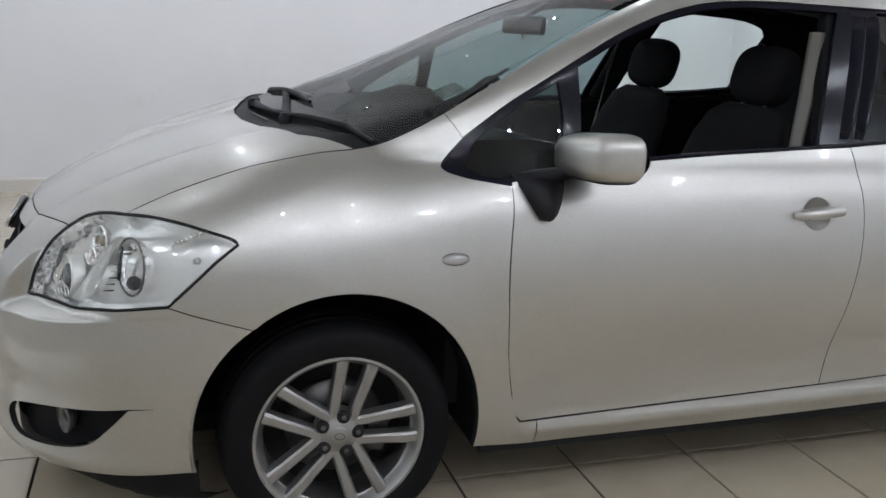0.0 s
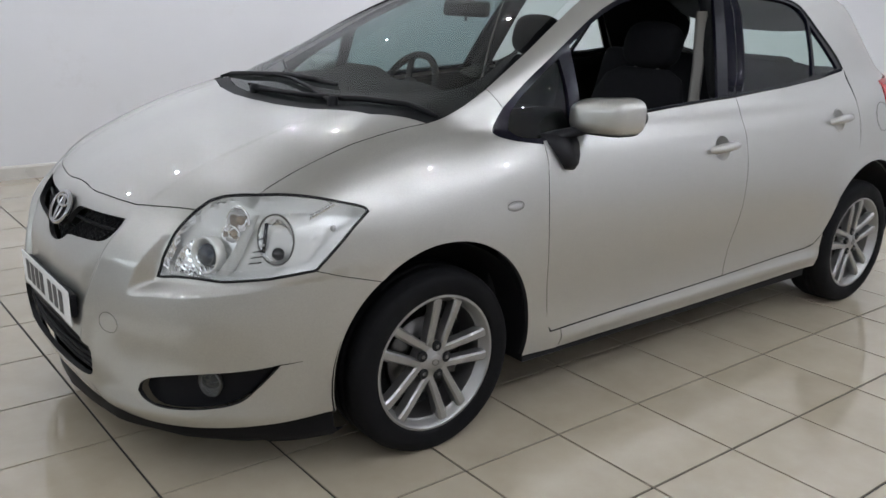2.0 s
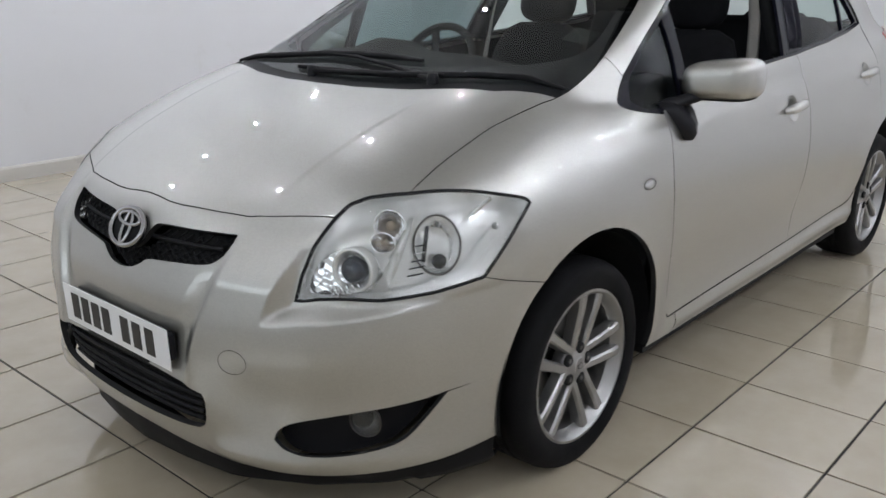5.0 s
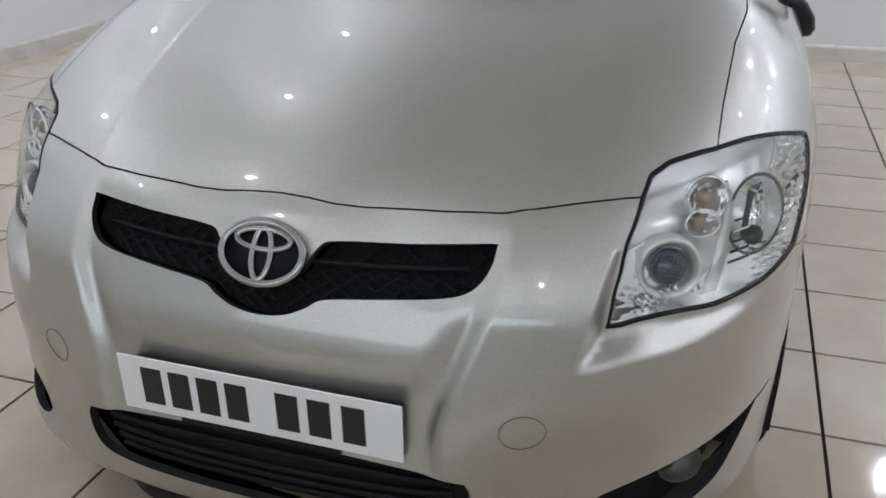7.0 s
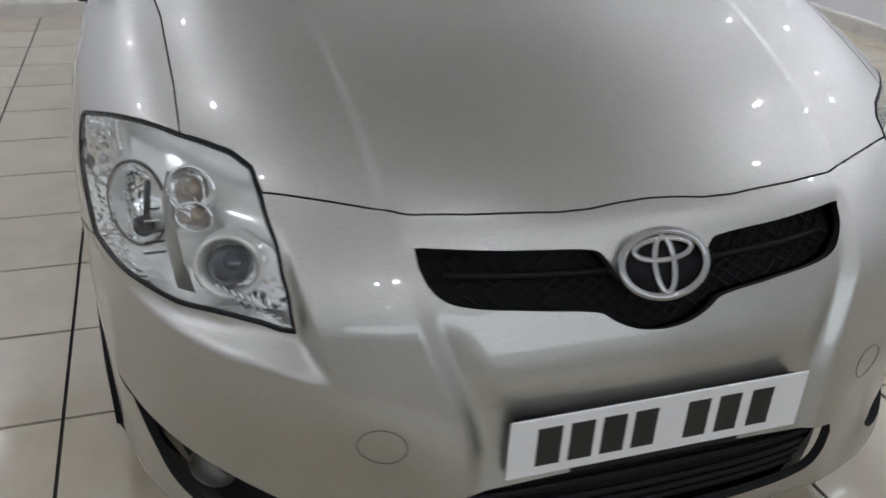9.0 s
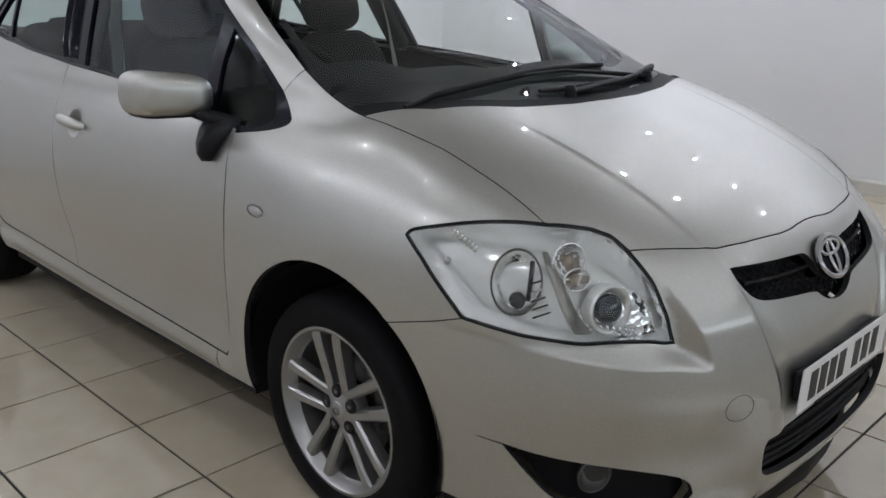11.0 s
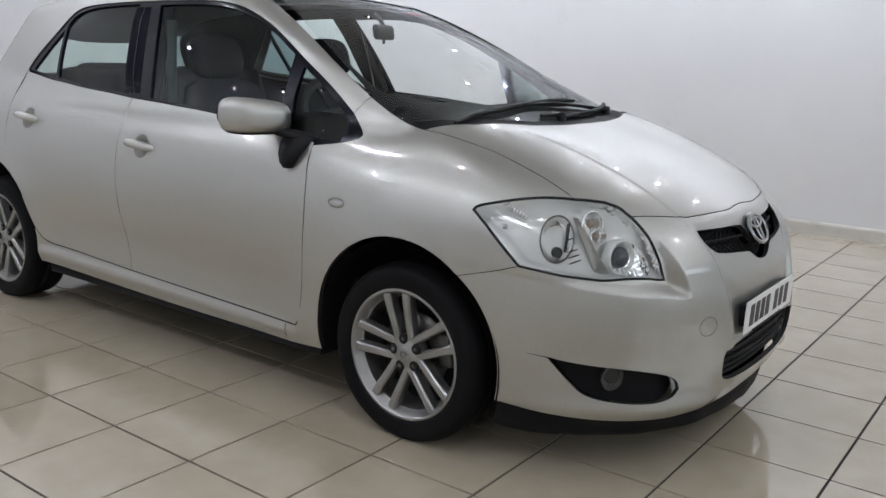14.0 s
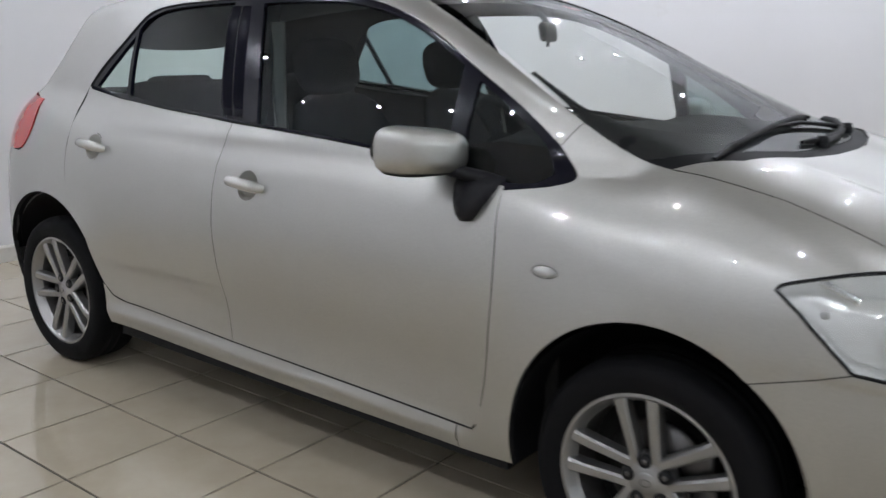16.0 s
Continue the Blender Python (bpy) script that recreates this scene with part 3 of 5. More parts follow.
# joint between wing and bumper, from the lamp to the wheel arch
JOINT = snapped(dense([LAMP_REAR[-1], (-.31, .84, .622), ARCH_FRONT[0]]))
bumper_half = SHUT + LAMP_IN[::-1][1:] + LAMP_LOW[::-1][1:] + JOINT[1:] + ARCH_FRONT[1:] + BOTTOM
# finer mesh along the ribs and the ledge
fine = []
for z in np.arange(.34, .80, .006):
    rib = .318 + .075 * float(step(.44, .74, z))
    xx = float(nose_of_a(rib)) + float(nose_of_z(z))
    fine += [(xx, s * (rib + d), z) for d in (.008, .001, -.007, -.015, -.024, -.033) for s in (-1, 1)]
for a in np.arange(.455, .85, .006):
    low = float(lamp_ledge(a))
    xx = float(nose_of_a(a)) - .905
    fine += [(xx, s * a, low + d) for d in (-.003, .003, .009, .016, .024, .033, .041) for s in (-1, 1)]
for z in np.arange(.572, .76, .005):
    e0 = float(lamp_edge(z))
    xx = float(nose_of_a(e0)) + float(nose_of_z(z))
    fine += [(xx, s * (e0 + d), z) for d in (-.004, .002, .008, .014, .021, .028) for s in (-1, 1)]
fine = np.array(fine)
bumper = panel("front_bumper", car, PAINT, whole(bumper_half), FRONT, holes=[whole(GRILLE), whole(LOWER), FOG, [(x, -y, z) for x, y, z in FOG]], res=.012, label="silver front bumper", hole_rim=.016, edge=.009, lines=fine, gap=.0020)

fender_line = SEAM[::-1] + LAMP_TOP2[1:] + LAMP_REAR[1:] + JOINT[1:] + arc(0, ARCH_R, 126, -8, 26)[1:] + [(.368, .841, .215), (.552, .845, .214), (.552, .847, .281), (.500, .847, .281), (.492, .847, .290), (.469, .852, .365), (.447, .862, .48), (.438, .868, .600), (.434, .860, .70), (.437, .850, .794), (.444, .838, .87), (.446, .822, .945), (.421, .818, .947), (.330, .802, .962), (.279, .787, .978), (.266, .775, .988), (.268, .766, .998), (.298, .747, 1.025), (.331, .737, 1.056), (.290, .694, 1.112), (.20, .698, 1.066), (.12, .698, 1.035)]
def ring_at(x, z, r=.049):
    """A round opening in a door's skin, behind the handle."""
    return [(x + r * math.cos(a), .85, z + r * math.sin(a)) for a in np.linspace(0, 2 * math.pi, 33)[:-1]]


DOOR_FRONT = [(.446, .822, .945), (.444, .838, .87), (.437, .850, .794), (.434, .860, .70), (.438, .868, .600), (.447, .862, .48), (.469, .852, .365), (.480, .85, .31), (.505, .847, .282)]
SPLIT = [(1.490, .86, .313), (1.505, .86, .45), (1.530, .86, .60), (1.548, .85, .75), (1.548, .85, .90), (1.515, .80, 1.044)]
BELT = [(1.515, .80, 1.044), (1.25, .80, 1.030), (.994, .80, 1.013), (.70, .80, .983)]
REAR_EDGE = [(2.10, .86, .336), (2.165, .86, .352), (2.200, .87, .385), (2.2245, .87, .42), (2.268, .88, .505), (2.330, .88, .640), (2.422, .873, .733), (2.458, .853, .836), (2.462, .823, .969), (2.468, .735, 1.120)]
BELT2 = [(2.468, .735, 1.120), (2.21, .76, 1.090), (1.85, .80, 1.067), (1.515, .80, 1.044)]
GLASS_TOP = [(.331, .737, 1.056), (.450, .71, 1.131), (.606, .681, 1.218), (.83, .62, 1.328), (1.02, .585, 1.392), (1.20, .584, 1.424), (1.50, .60, 1.436), (1.90, .60, 1.430), (2.13, .60, 1.412), (2.21, .61, 1.385), (2.30, .65, 1.300), (2.468, .735, 1.120)]
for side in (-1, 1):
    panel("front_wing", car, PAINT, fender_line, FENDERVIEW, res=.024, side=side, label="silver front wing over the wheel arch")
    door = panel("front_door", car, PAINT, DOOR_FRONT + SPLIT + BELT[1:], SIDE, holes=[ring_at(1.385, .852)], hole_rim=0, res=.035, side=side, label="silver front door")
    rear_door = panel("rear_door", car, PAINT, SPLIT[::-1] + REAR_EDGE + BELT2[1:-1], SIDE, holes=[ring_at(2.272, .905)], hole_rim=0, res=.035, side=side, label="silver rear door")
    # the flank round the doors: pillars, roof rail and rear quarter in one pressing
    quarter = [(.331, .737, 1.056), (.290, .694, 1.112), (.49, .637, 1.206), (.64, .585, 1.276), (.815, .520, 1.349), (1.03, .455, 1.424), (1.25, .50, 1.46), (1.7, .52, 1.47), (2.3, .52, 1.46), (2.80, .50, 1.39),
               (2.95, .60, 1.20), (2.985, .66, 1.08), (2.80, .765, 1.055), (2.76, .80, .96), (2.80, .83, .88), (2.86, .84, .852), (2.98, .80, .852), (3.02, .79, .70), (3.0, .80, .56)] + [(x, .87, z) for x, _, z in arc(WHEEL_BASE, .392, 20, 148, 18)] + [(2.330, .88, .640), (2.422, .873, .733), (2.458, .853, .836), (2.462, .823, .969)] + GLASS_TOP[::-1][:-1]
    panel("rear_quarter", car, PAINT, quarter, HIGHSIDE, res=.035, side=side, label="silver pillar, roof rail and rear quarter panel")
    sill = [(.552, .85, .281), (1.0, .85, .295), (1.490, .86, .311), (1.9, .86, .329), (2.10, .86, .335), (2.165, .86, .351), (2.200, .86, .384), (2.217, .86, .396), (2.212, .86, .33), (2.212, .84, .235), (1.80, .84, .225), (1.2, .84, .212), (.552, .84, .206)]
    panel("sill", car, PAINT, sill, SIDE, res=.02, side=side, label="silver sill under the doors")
    seam_pts = lay(SIDE, SIDE.flat(dense([(.50, .85, .2805), (.552, .85, .2815), (1.0, .85, .2955), (1.490, .86, .312), (1.9, .86, .3295), (2.10, .86, .3355), (2.165, .86, .3515), (2.196, .86, .380)], .06)), -.0005)[0] * (1, side, 1)
    part("door_joint", tube(bmesh.new(), seam_pts.tolist(), .0024, 6), DARK, car, "dark joint between doors and sill")
    # tail lamp that wraps round the rear corner
    tail = [(2.985, .66, 1.08), (2.80, .765, 1.055), (2.76, .80, .96), (2.80, .83, .88), (2.86, .84, .852), (2.98, .80, .852), (3.10, .70, .86), (3.12, .62, 1.0)]
    panel("tail_lamp", car, REDLENS, tail, BACK, res=.03, side=side, label="red tail lamp", offset=.003)

roof_half = [(1.055, 0, 1.457), (1.045, .25, 1.448), (1.03, .455, 1.424), (1.25, .50, 1.46), (1.7, .52, 1.47), (2.3, .52, 1.46), (2.80, .50, 1.39), (2.9, .25, 1.43), (2.93, 0, 1.44)]
panel("roof", car, PAINT, whole(roof_half), Straight((0, 0, 1)), res=.05, label="silver roof")
SCREEN_EDGE = [(-.150, 0, 1.045), (-.135, .20, 1.045), (-.08, .40, 1.045), (.00, .57, 1.045), (.13, .700, 1.052), (.20, .702, 1.074), (.290, .688, 1.115), (.49, .632, 1.209), (.64, .580, 1.279), (.815, .515, 1.350), (1.025, .445, 1.425), (1.042, .25, 1.448), (1.05, 0, 1.456)]
screen = panel("windscreen", car, SCREEN, whole(SCREEN_EDGE), SCREENVIEW, res=.05, rim=.006, gap=.001, label="clear windscreen", offset=-.004)
screen.visible_shadow = False
tail_half = [(2.95, 0, 1.42), (2.93, .25, 1.41), (2.82, .50, 1.38), (2.99, .66, 1.08), (3.13, .62, 1.0), (3.11, .70, .86), (3.05, .78, .70), (3.02, .80, .56), (3.25, .55, .54), (3.33, .3, .53), (3.345, 0, .53)]
REAR_GLASS = [(2.98, 0, 1.375), (2.96, .25, 1.368), (2.88, .47, 1.345), (2.99, .58, 1.13), (3.10, .45, 1.09), (3.17, .2, 1.075), (3.18, 0, 1.075)]
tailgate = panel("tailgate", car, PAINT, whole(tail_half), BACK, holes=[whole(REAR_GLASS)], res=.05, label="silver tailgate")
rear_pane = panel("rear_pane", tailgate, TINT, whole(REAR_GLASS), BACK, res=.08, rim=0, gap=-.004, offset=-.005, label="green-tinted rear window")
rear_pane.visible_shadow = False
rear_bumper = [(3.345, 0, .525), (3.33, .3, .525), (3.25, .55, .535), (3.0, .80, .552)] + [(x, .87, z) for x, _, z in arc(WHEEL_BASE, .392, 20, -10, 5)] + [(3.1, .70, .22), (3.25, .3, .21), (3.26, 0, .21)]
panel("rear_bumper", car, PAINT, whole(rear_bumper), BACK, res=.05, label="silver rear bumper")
# ---- the car: lamps, grilles, glass, trim ----
def on_skin(x, y, view="above", off=0.0, z=0.0):
    """A point of the skin over (x, y), or beside (x, z), or before (y, z), and its outward normal."""
    s = 1 if y >= 0 else -1
    if view == "above":
        o, d = (x, abs(y), 3.0), (0, 0, -1)
    elif view == "side":
        o, d = (x, 2.5, z), (0, -1, 0)
    else:
        o, d = (-2.5, abs(y), z), (1, 0, 0)
    t, ok = cast(np.array([o]), np.array([d]), .2, 3.0, 90)
    p = np.array([o]) + t[:, None] * np.array([d], float)
    n = skin_normal(p)
    p = (p + off * n)[0] * (1, s, 1)
    return Vector(p), Vector(n[0] * (1, s, 1))


def seat_on(p, n, up=(0, 0, 1)):
    """A frame with z along the normal n and y close to up, at p."""
    z = Vector(n).normalized()
    x = Vector(up).cross(z).normalized()
    y = z.cross(x)
    m = Matrix((x, y, z)).transposed().to_4x4()
    return Matrix.Translation(p) @ m


def flip_y(pts):
    return [(x, -y, z) for x, y, z in pts]


# cowl between bonnet and windscreen
cowl_line = [(x + .004, y, z) for x, y, z in COWL[::-1]] + [(.10, .700, 1.030), (.16, .702, 1.058)] + SCREEN_EDGE[:4][::-1]
cowl = panel("cowl", car, GRILLEBLACK, whole(cowl_line), ABOVE, res=.03, offset=-.006, gap=-.002, label="black plastic cowl below the windscreen")

# black band printed round the foot of the windscreen
band = [(-.146, 0), (-.131, .20), (-.076, .40), (.004, .57), (.125, .690), (.20, .694), (.290, .680), (.49, .624), (.49, .604), (.31, .640), (.215, .622), (.115, .520), (.040, .37), (-.016, .20), (-.034, 0)]
panel("screen_band", screen, GRILLEBLACK, whole([(x, y, on_skin(x, y)[0].z) for x, y in band]), SCREENVIEW, res=.03, rim=0, gap=0, offset=-.009, label="black printed band")

# wipers lie on the cowl and the foot of the screen
def wiper(blade, arm, hub):
    top = part("wiper", tube(bmesh.new(), arm, [.013, .011, .009, .006], 8, flat=.6), GRILLEBLACK, car, "black wiper")
    part("blade", tube(bmesh.new(), blade, [.006] + [.0105] * (len(blade) - 2) + [.006], 8, flat=.9), GRILLEBLACK, top)
    part("pivot", lathe(bmesh.new(), [(0, .022), (.014, .020), (.018, .006), (.018, -.02)], 16, Matrix.Translation(hub)), BLACK, top)


def over(x, y, h):
    p, n = on_skin(x, y)
    return tuple(p + n * h)


wiper([over(-.020 + .030 * t * t, .62 - .86 * t, .003 + .004 * math.sin(math.pi * t)) for t in (0, .12, .25, .4, .55, .7, .85, 1)],
      [over(-.080, -.36, .004), over(-.052, -.18, .008), over(-.028, .0, .010), over(-.012, .22, .010)], over(-.080, -.36, .0))
wiper([over(-.118 + .48 * (.20 - .88 * t) ** 2, .20 - .88 * t, .003 + .004 * math.sin(math.pi * t)) for t in (0, .15, .3, .45, .6, .75, .9, 1)],
      [over(-.128, .10, .004), over(-.122, -.05, .008), over(-.096, -.22, .010), over(-.052, -.38, .010)], over(-.128, .10, .0))

# upper grille: black back, a honeycomb of thin bars, one cross bar
panel("grille_back", bumper, DARK, whole(GRILLE), FRONT, res=.03, rim=0, gap=-.006, offset=-.042)


def grille_bars(name, outline, pitch, r, off, slopes):
    gp = rounded(FRONT.flat(whole(outline)), .01)
    lo, hi = gp.min(0), gp.max(0)
    bm = bmesh.new()
    for sl in slopes:
        c = lo[1] - abs(sl) * (hi[0] - lo[0])
        while c < hi[1] + abs(sl) * (hi[0] - lo[0]):
            u = np.arange(lo[0], hi[0], .008)
            q = np.stack([u, c + sl * (u - (lo[0] if sl > 0 else hi[0]))], 1)
            ok = inside(gp, q)
            run = []
            for i in range(len(q) + 1):
                if i < len(q) and ok[i]:
                    run.append(q[i])
                else:
                    if len(run) > 1:
                        P, _ = lay(FRONT, np.array(run), off)
                        tube(bm, P[::3].tolist() if len(P) > 6 else P.tolist(), r, 5)
                    run = []
            c += pitch
    return part(name, bm, GRILLEBLACK, bumper)


grille_bars("grille_mesh", GRILLE, .021, .0024, -.032, (.75, -.75))
P, _ = lay(FRONT, np.array([(math.atan2(y, .80) * .75, .708 + .012 * (abs(y) / .37)) for y in np.linspace(-.352, .352, 25)]), -.020)
part("cross_bar", tube(bmesh.new(), P.tolist(), .0052, 6), GRILLEBLACK, bumper, "black grille bar")
# lower grille: black back with long slats
panel("lower_grille_back", bumper, DARK, whole(LOWER), FRONT, res=.03, rim=0, gap=-.006, offset=-.042)
for i in range(5):
    z = .284 + .024 * i
    w = .318 + .004 * i
    P, _ = lay(FRONT, np.array([(math.atan2(y, .84) * .75, z + .010 * (1 - (y / w) ** 2) * (1 if i > 2 else -.6)) for y in np.linspace(-w, w, 21)]), -.028)
    part("grille_slat", tube(bmesh.new(), P.tolist(), .0055, 6, flat=1.3), GRILLEBLACK, bumper)

# badge: an oval ring with plain oval shapes on it
bp, bn = on_skin(0, 0, "front", .006, .712)
bm_m = seat_on(bp, bn)
badge = part("badge", lathe(bmesh.new(), [(0, 0), (.070, 0), (.074, -.012)], 48, bm_m @ Matrix.Diagonal((1, .70, 1, 1))), GRILLEBLACK, car, "dark oval badge with chrome rings")


def oval(rx, ry, r, cx=0, cy=0, lift=.004):
    pts = [bm_m @ Vector((cx + rx * math.cos(2 * math.pi * i / 48), cy + ry * math.sin(2 * math.pi * i / 48), lift)) for i in range(48)]
    return tube(bmesh.new(), pts, r, 8, closed=True)


part("badge_ring", oval(.072, .0500, .0072), BADGE, badge, "chrome oval ring")
part("badge_oval", oval(.048, .0165, .0058, 0, .0215), BADGE, badge)
part("badge_oval", oval(.0165, .0420, .0058, 0, -.002), BADGE, badge)

# number plate: white, with plain dark bars, on a black plinth
plate_m = pose(-.920, 0, .468, 0, -1.5, 0)
plinth = part("plate_plinth", box(bmesh.new(), (.020, .500, .070), Matrix.Translation((-.904, -.004, .472)), .006), BLACK, car, "black plate plinth")
bmp = box(bmesh.new(), (.004, .520, .111), plate_m, .0018, 1)
plate = part("number_plate", bmp, WHITE, car, "white number plate with dark bars", smooth=False)
for k, y in enumerate((.195, .141, .087, .033, -.060, -.117, -.177)):
    part("bar", box(bmesh.new(), (.0016, .040, .072), plate_m @ Matrix.Translation((-.0024, y, 0)), .0005, 1), PLATEBLACK, plate, smooth=False)
part("plate_frame", box(bmesh.new(), (.006, .30, .012), plate_m @ Matrix.Translation((.002, 0, -.060)), .002), BLACK, plate)

HL = LAMP_IN + LAMP_TOP[1:] + LAMP_TOP2[1:] + LAMP_REAR[1:] + LAMP_LOW[1:-1]


def bowl(r, depth, m, lip=.004, n=32):
    prof = [(r + lip, .002), (r + lip * .3, .006), (r, 0)] + [(r * math.cos(a), -depth * math.sin(a)) for a in (.25, .5, .75, 1.0, 1.25, 1.5)] + [(0, -depth)]
    return lathe(bmesh.new(), prof, n, m)


def ball(r, m, squash=1.0):
    prof = [(r * math.sin(a), r * squash * math.cos(a)) for a in np.linspace(0, math.pi, 13)]
    prof[0], prof[-1] = (0, r * squash), (0, -r * squash)
    return lathe(bmesh.new(), prof, 24, m)


for side in (-1, 1):
    lamp = panel("headlamp", car, SATINCHROME, HL, LAMPVIEW, holes=[], res=.04, rim=0, gap=.001, offset=-.085, side=side, label="clear wrap-around headlamp with chrome reflectors")
    # black seal round the lens
    flat = LAMPVIEW.flat(HL)
    seal = rounded(flat, .012)
    Pq, Nq = lay(LAMPVIEW, shrink(seal, .0035), -.003)
    Pq[:, 1] *= side
    part("lamp_seal", tube(bmesh.new(), Pq.tolist(), .0046, 6, closed=True), GRILLEBLACK, lamp, "black rubber lamp seal")
    lens = panel("lens", lamp, LENS, HL, LAMPVIEW, res=.025, rim=0, gap=.004, offset=-.001, side=side, label="clear lamp lens")
    lens.visible_shadow = False
    # rounded edge of the lens inside the seal
    Pq, _ = lay(LAMPVIEW, shrink(seal, .010), -.001)
    Pq[:, 1] *= side
    edge = part("lens_edge", tube(bmesh.new(), Pq.tolist(), .0030, 8, closed=True), LENS, lens, "rounded clear edge of the lens")
    edge.visible_shadow = False
    # faceted chrome in the inner foot of the lamp, round the projector
    foot = [(-.740, .548, .632), (-.726, .553, .680), (-.696, .565, .722), (-.660, .585, .735), (-.640, .610, .712), (-.610, .660, .690), (-.600, .680, .640), (-.690, .605, .624)]
    panel("corner_reflector", lamp, LAMPCHROME, foot, LAMPVIEW, res=.02, rim=0, gap=.001, offset=-.048, side=side, label="faceted chrome reflector in the lamp corner")
    # silver bezel that lines the lamp, stepped inwards
    panel("bezel", lamp, SATINCHROME, HL, LAMPVIEW, res=.02, rim=0, gap=.006, offset=-.060, side=side, label="silver lamp bezel")
    bw = shrink(rounded(flat, .012), .005)
    A, NA = lay(LAMPVIEW, bw, -.006)
    B, NB = lay(LAMPVIEW, shrink(rounded(flat, .012), .007), -.062)
    vs = np.concatenate([A, B])
    vs[:, 1] *= side
    n = len(A)
    me = bpy.data.meshes.new("bezel_wall")
    me.from_pydata(vs.tolist(), [], [(i, (i + 1) % n, n + (i + 1) % n, n + i) for i in range(n)])
    for p in me.polygons:
        p.use_smooth = True
    me.materials.append(LAMPCHROME)
    bo = new("bezel_wall", me)
    bo.parent = lamp

    def lamp_at(x, y, z, depth, aim=(-.80, .50, .12)):
        p = np.array([(x, y, z)])
        q = LAMPVIEW.flat(p)
        p, _ = lay(LAMPVIEW, q, -depth)
        a = Vector((aim[0], aim[1] * side, aim[2]))
        return seat_on(Vector((p[0][0], p[0][1] * side, p[0][2])), a)
    m1 = lamp_at(-.655, .622, .683, .030, (-.94, .30, .08))
    part("projector_ring", lathe(bmesh.new(), [(.052, -.03), (.0535, .0), (.051, .005), (.046, .002), (.041, -.004), (.036, -.010), (.031, -.03)], 36, m1), SATINCHROME, lamp, "silver projector ring")
    part("projector", ball(.033, m1 @ Matrix.Translation((0, 0, -.008)), .7), PROJECTOR, lamp, "dark glass projector lens")
    m2 = lamp_at(-.553, .645, .781, .026, (-.86, .42, .12))
    part("indicator_bowl", bowl(.036, .03, m2, .004), LAMPCHROME, lamp, "silver indicator bowl")
    part("indicator_bulb", ball(.013, m2 @ Matrix.Translation((0, 0, -.008))), AMBER, lamp, "amber bulb")
    m2b = lamp_at(-.585, .655, .742, .030, (-.86, .42, .12))
    part("position_bowl", bowl(.028, .022, m2b @ Matrix.Diagonal((1, .8, 1, 1)), .003), LAMPCHROME, lamp, "dull silver lamp bowl")
    part("position_bulb", ball(.011, m2b @ Matrix.Translation((0, 0, -.010))), AMBER, lamp)
    m3 = lamp_at(-.485, .742, .728, .030, (-.80, .58, .08))
    part("main_beam_bowl", bowl(.062, .05, m3 @ Matrix.Diagonal((.82, 1.1, 1, 1)), .004), LAMPCHROME, lamp, "chrome main beam bowl")
    part("beam_cap", ball(.018, m3 @ Matrix.Translation((.004, -.040, -.004))), GLOSSBLACK, lamp)
    part("beam_rim", tube(bmesh.new(), [m3 @ Vector((.054 * math.cos(a), .071 * math.sin(a), .004)) for a in np.linspace(0, 2 * math.pi, 33)[:-1]], .0028, 6, closed=True), STEEL, lamp, "dark rim of the main beam bowl")
    # smooth silver blade between the projector and the main beam
    blade = bmesh.new()
    rows_ = []
    for x, y, z, wide in ((-.520, .690, .806, .012), (-.545, .700, .770, .020), (-.572, .703, .725, .026), (-.596, .700, .680, .034), (-.618, .690, .640, .044)):
        p, _ = lay(LAMPVIEW, LAMPVIEW.flat(np.array([(x, y, z)])), -.022)
        p = p[0]
        rows_.append([blade.verts.new((p[0] + dx * wide, (p[1] + dy * wide) * side, p[2])) for dx, dy in ((-.62, -.30), (-.10, .30), (.62, -.18))])
    for A, B in zip(rows_, rows_[1:]):
        for i in range(2):
            blade.faces.new((A[i], A[i + 1], B[i + 1], B[i]))
    bmesh.ops.solidify(blade, geom=blade.faces[:], thickness=.003)
    part("divider", blade, SATINCHROME, lamp, "smooth silver blade between the reflectors")
    # dark slots between the bowl and the blade
    for k in range(5):
        m4 = lamp_at(-.540 + .005 * k, .718, .662 + .017 * k, .026)
        part("slot", box(bmesh.new(), (.040 - .003 * k, .0034, .006), m4 @ pose(0, 0, 0, 0, 0, 14), .001, 1), GLOSSBLACK if k != 3 else CHROME, lamp)
    m4 = lamp_at(-.515, .728, .735, .024, (-.80, .58, .08))
    part("slot", box(bmesh.new(), (.010, .086, .008), m4 @ pose(0, 0, 0, 0, 0, -6), .002, 1), GLOSSBLACK, lamp)
    # fine prism ribs along the inner foot and the upper edge of the reflector
    for k in range(9):
        m6 = lamp_at(-.700 + .011 * k, .590 + .009 * k, .634 + .0006 * k, .036, (-.92, .36, .1))
        part("prism", box(bmesh.new(), (.0052, .024, .006), m6 @ pose(0, 0, 0, 0, 0, 28), .0012, 1), CHROME, lamp)
    for k in range(8):
        m7 = lamp_at(-.395 + .016 * k, .775 - .006 * k, .800 + .001 * k, .030, (-.70, .66, .1))
        part("prism", box(bmesh.new(), (.007, .018, .006), m7 @ pose(0, 0, 0, 0, 0, -18), .0015, 1), CHROME, lamp)
    m5 = lamp_at(-.330, .800, .755, .030, (-.4, .9, .1))
    part("side_bulb", ball(.009, m5), REPEATER, lamp, "small clear side bulb")

    jn = [(x, y * side, z) for x, y, z in JOINT]
    part("panel_joint", tube(bmesh.new(), jn, .0013, 6), DARK, bumper, "dark joint between wing and bumper")
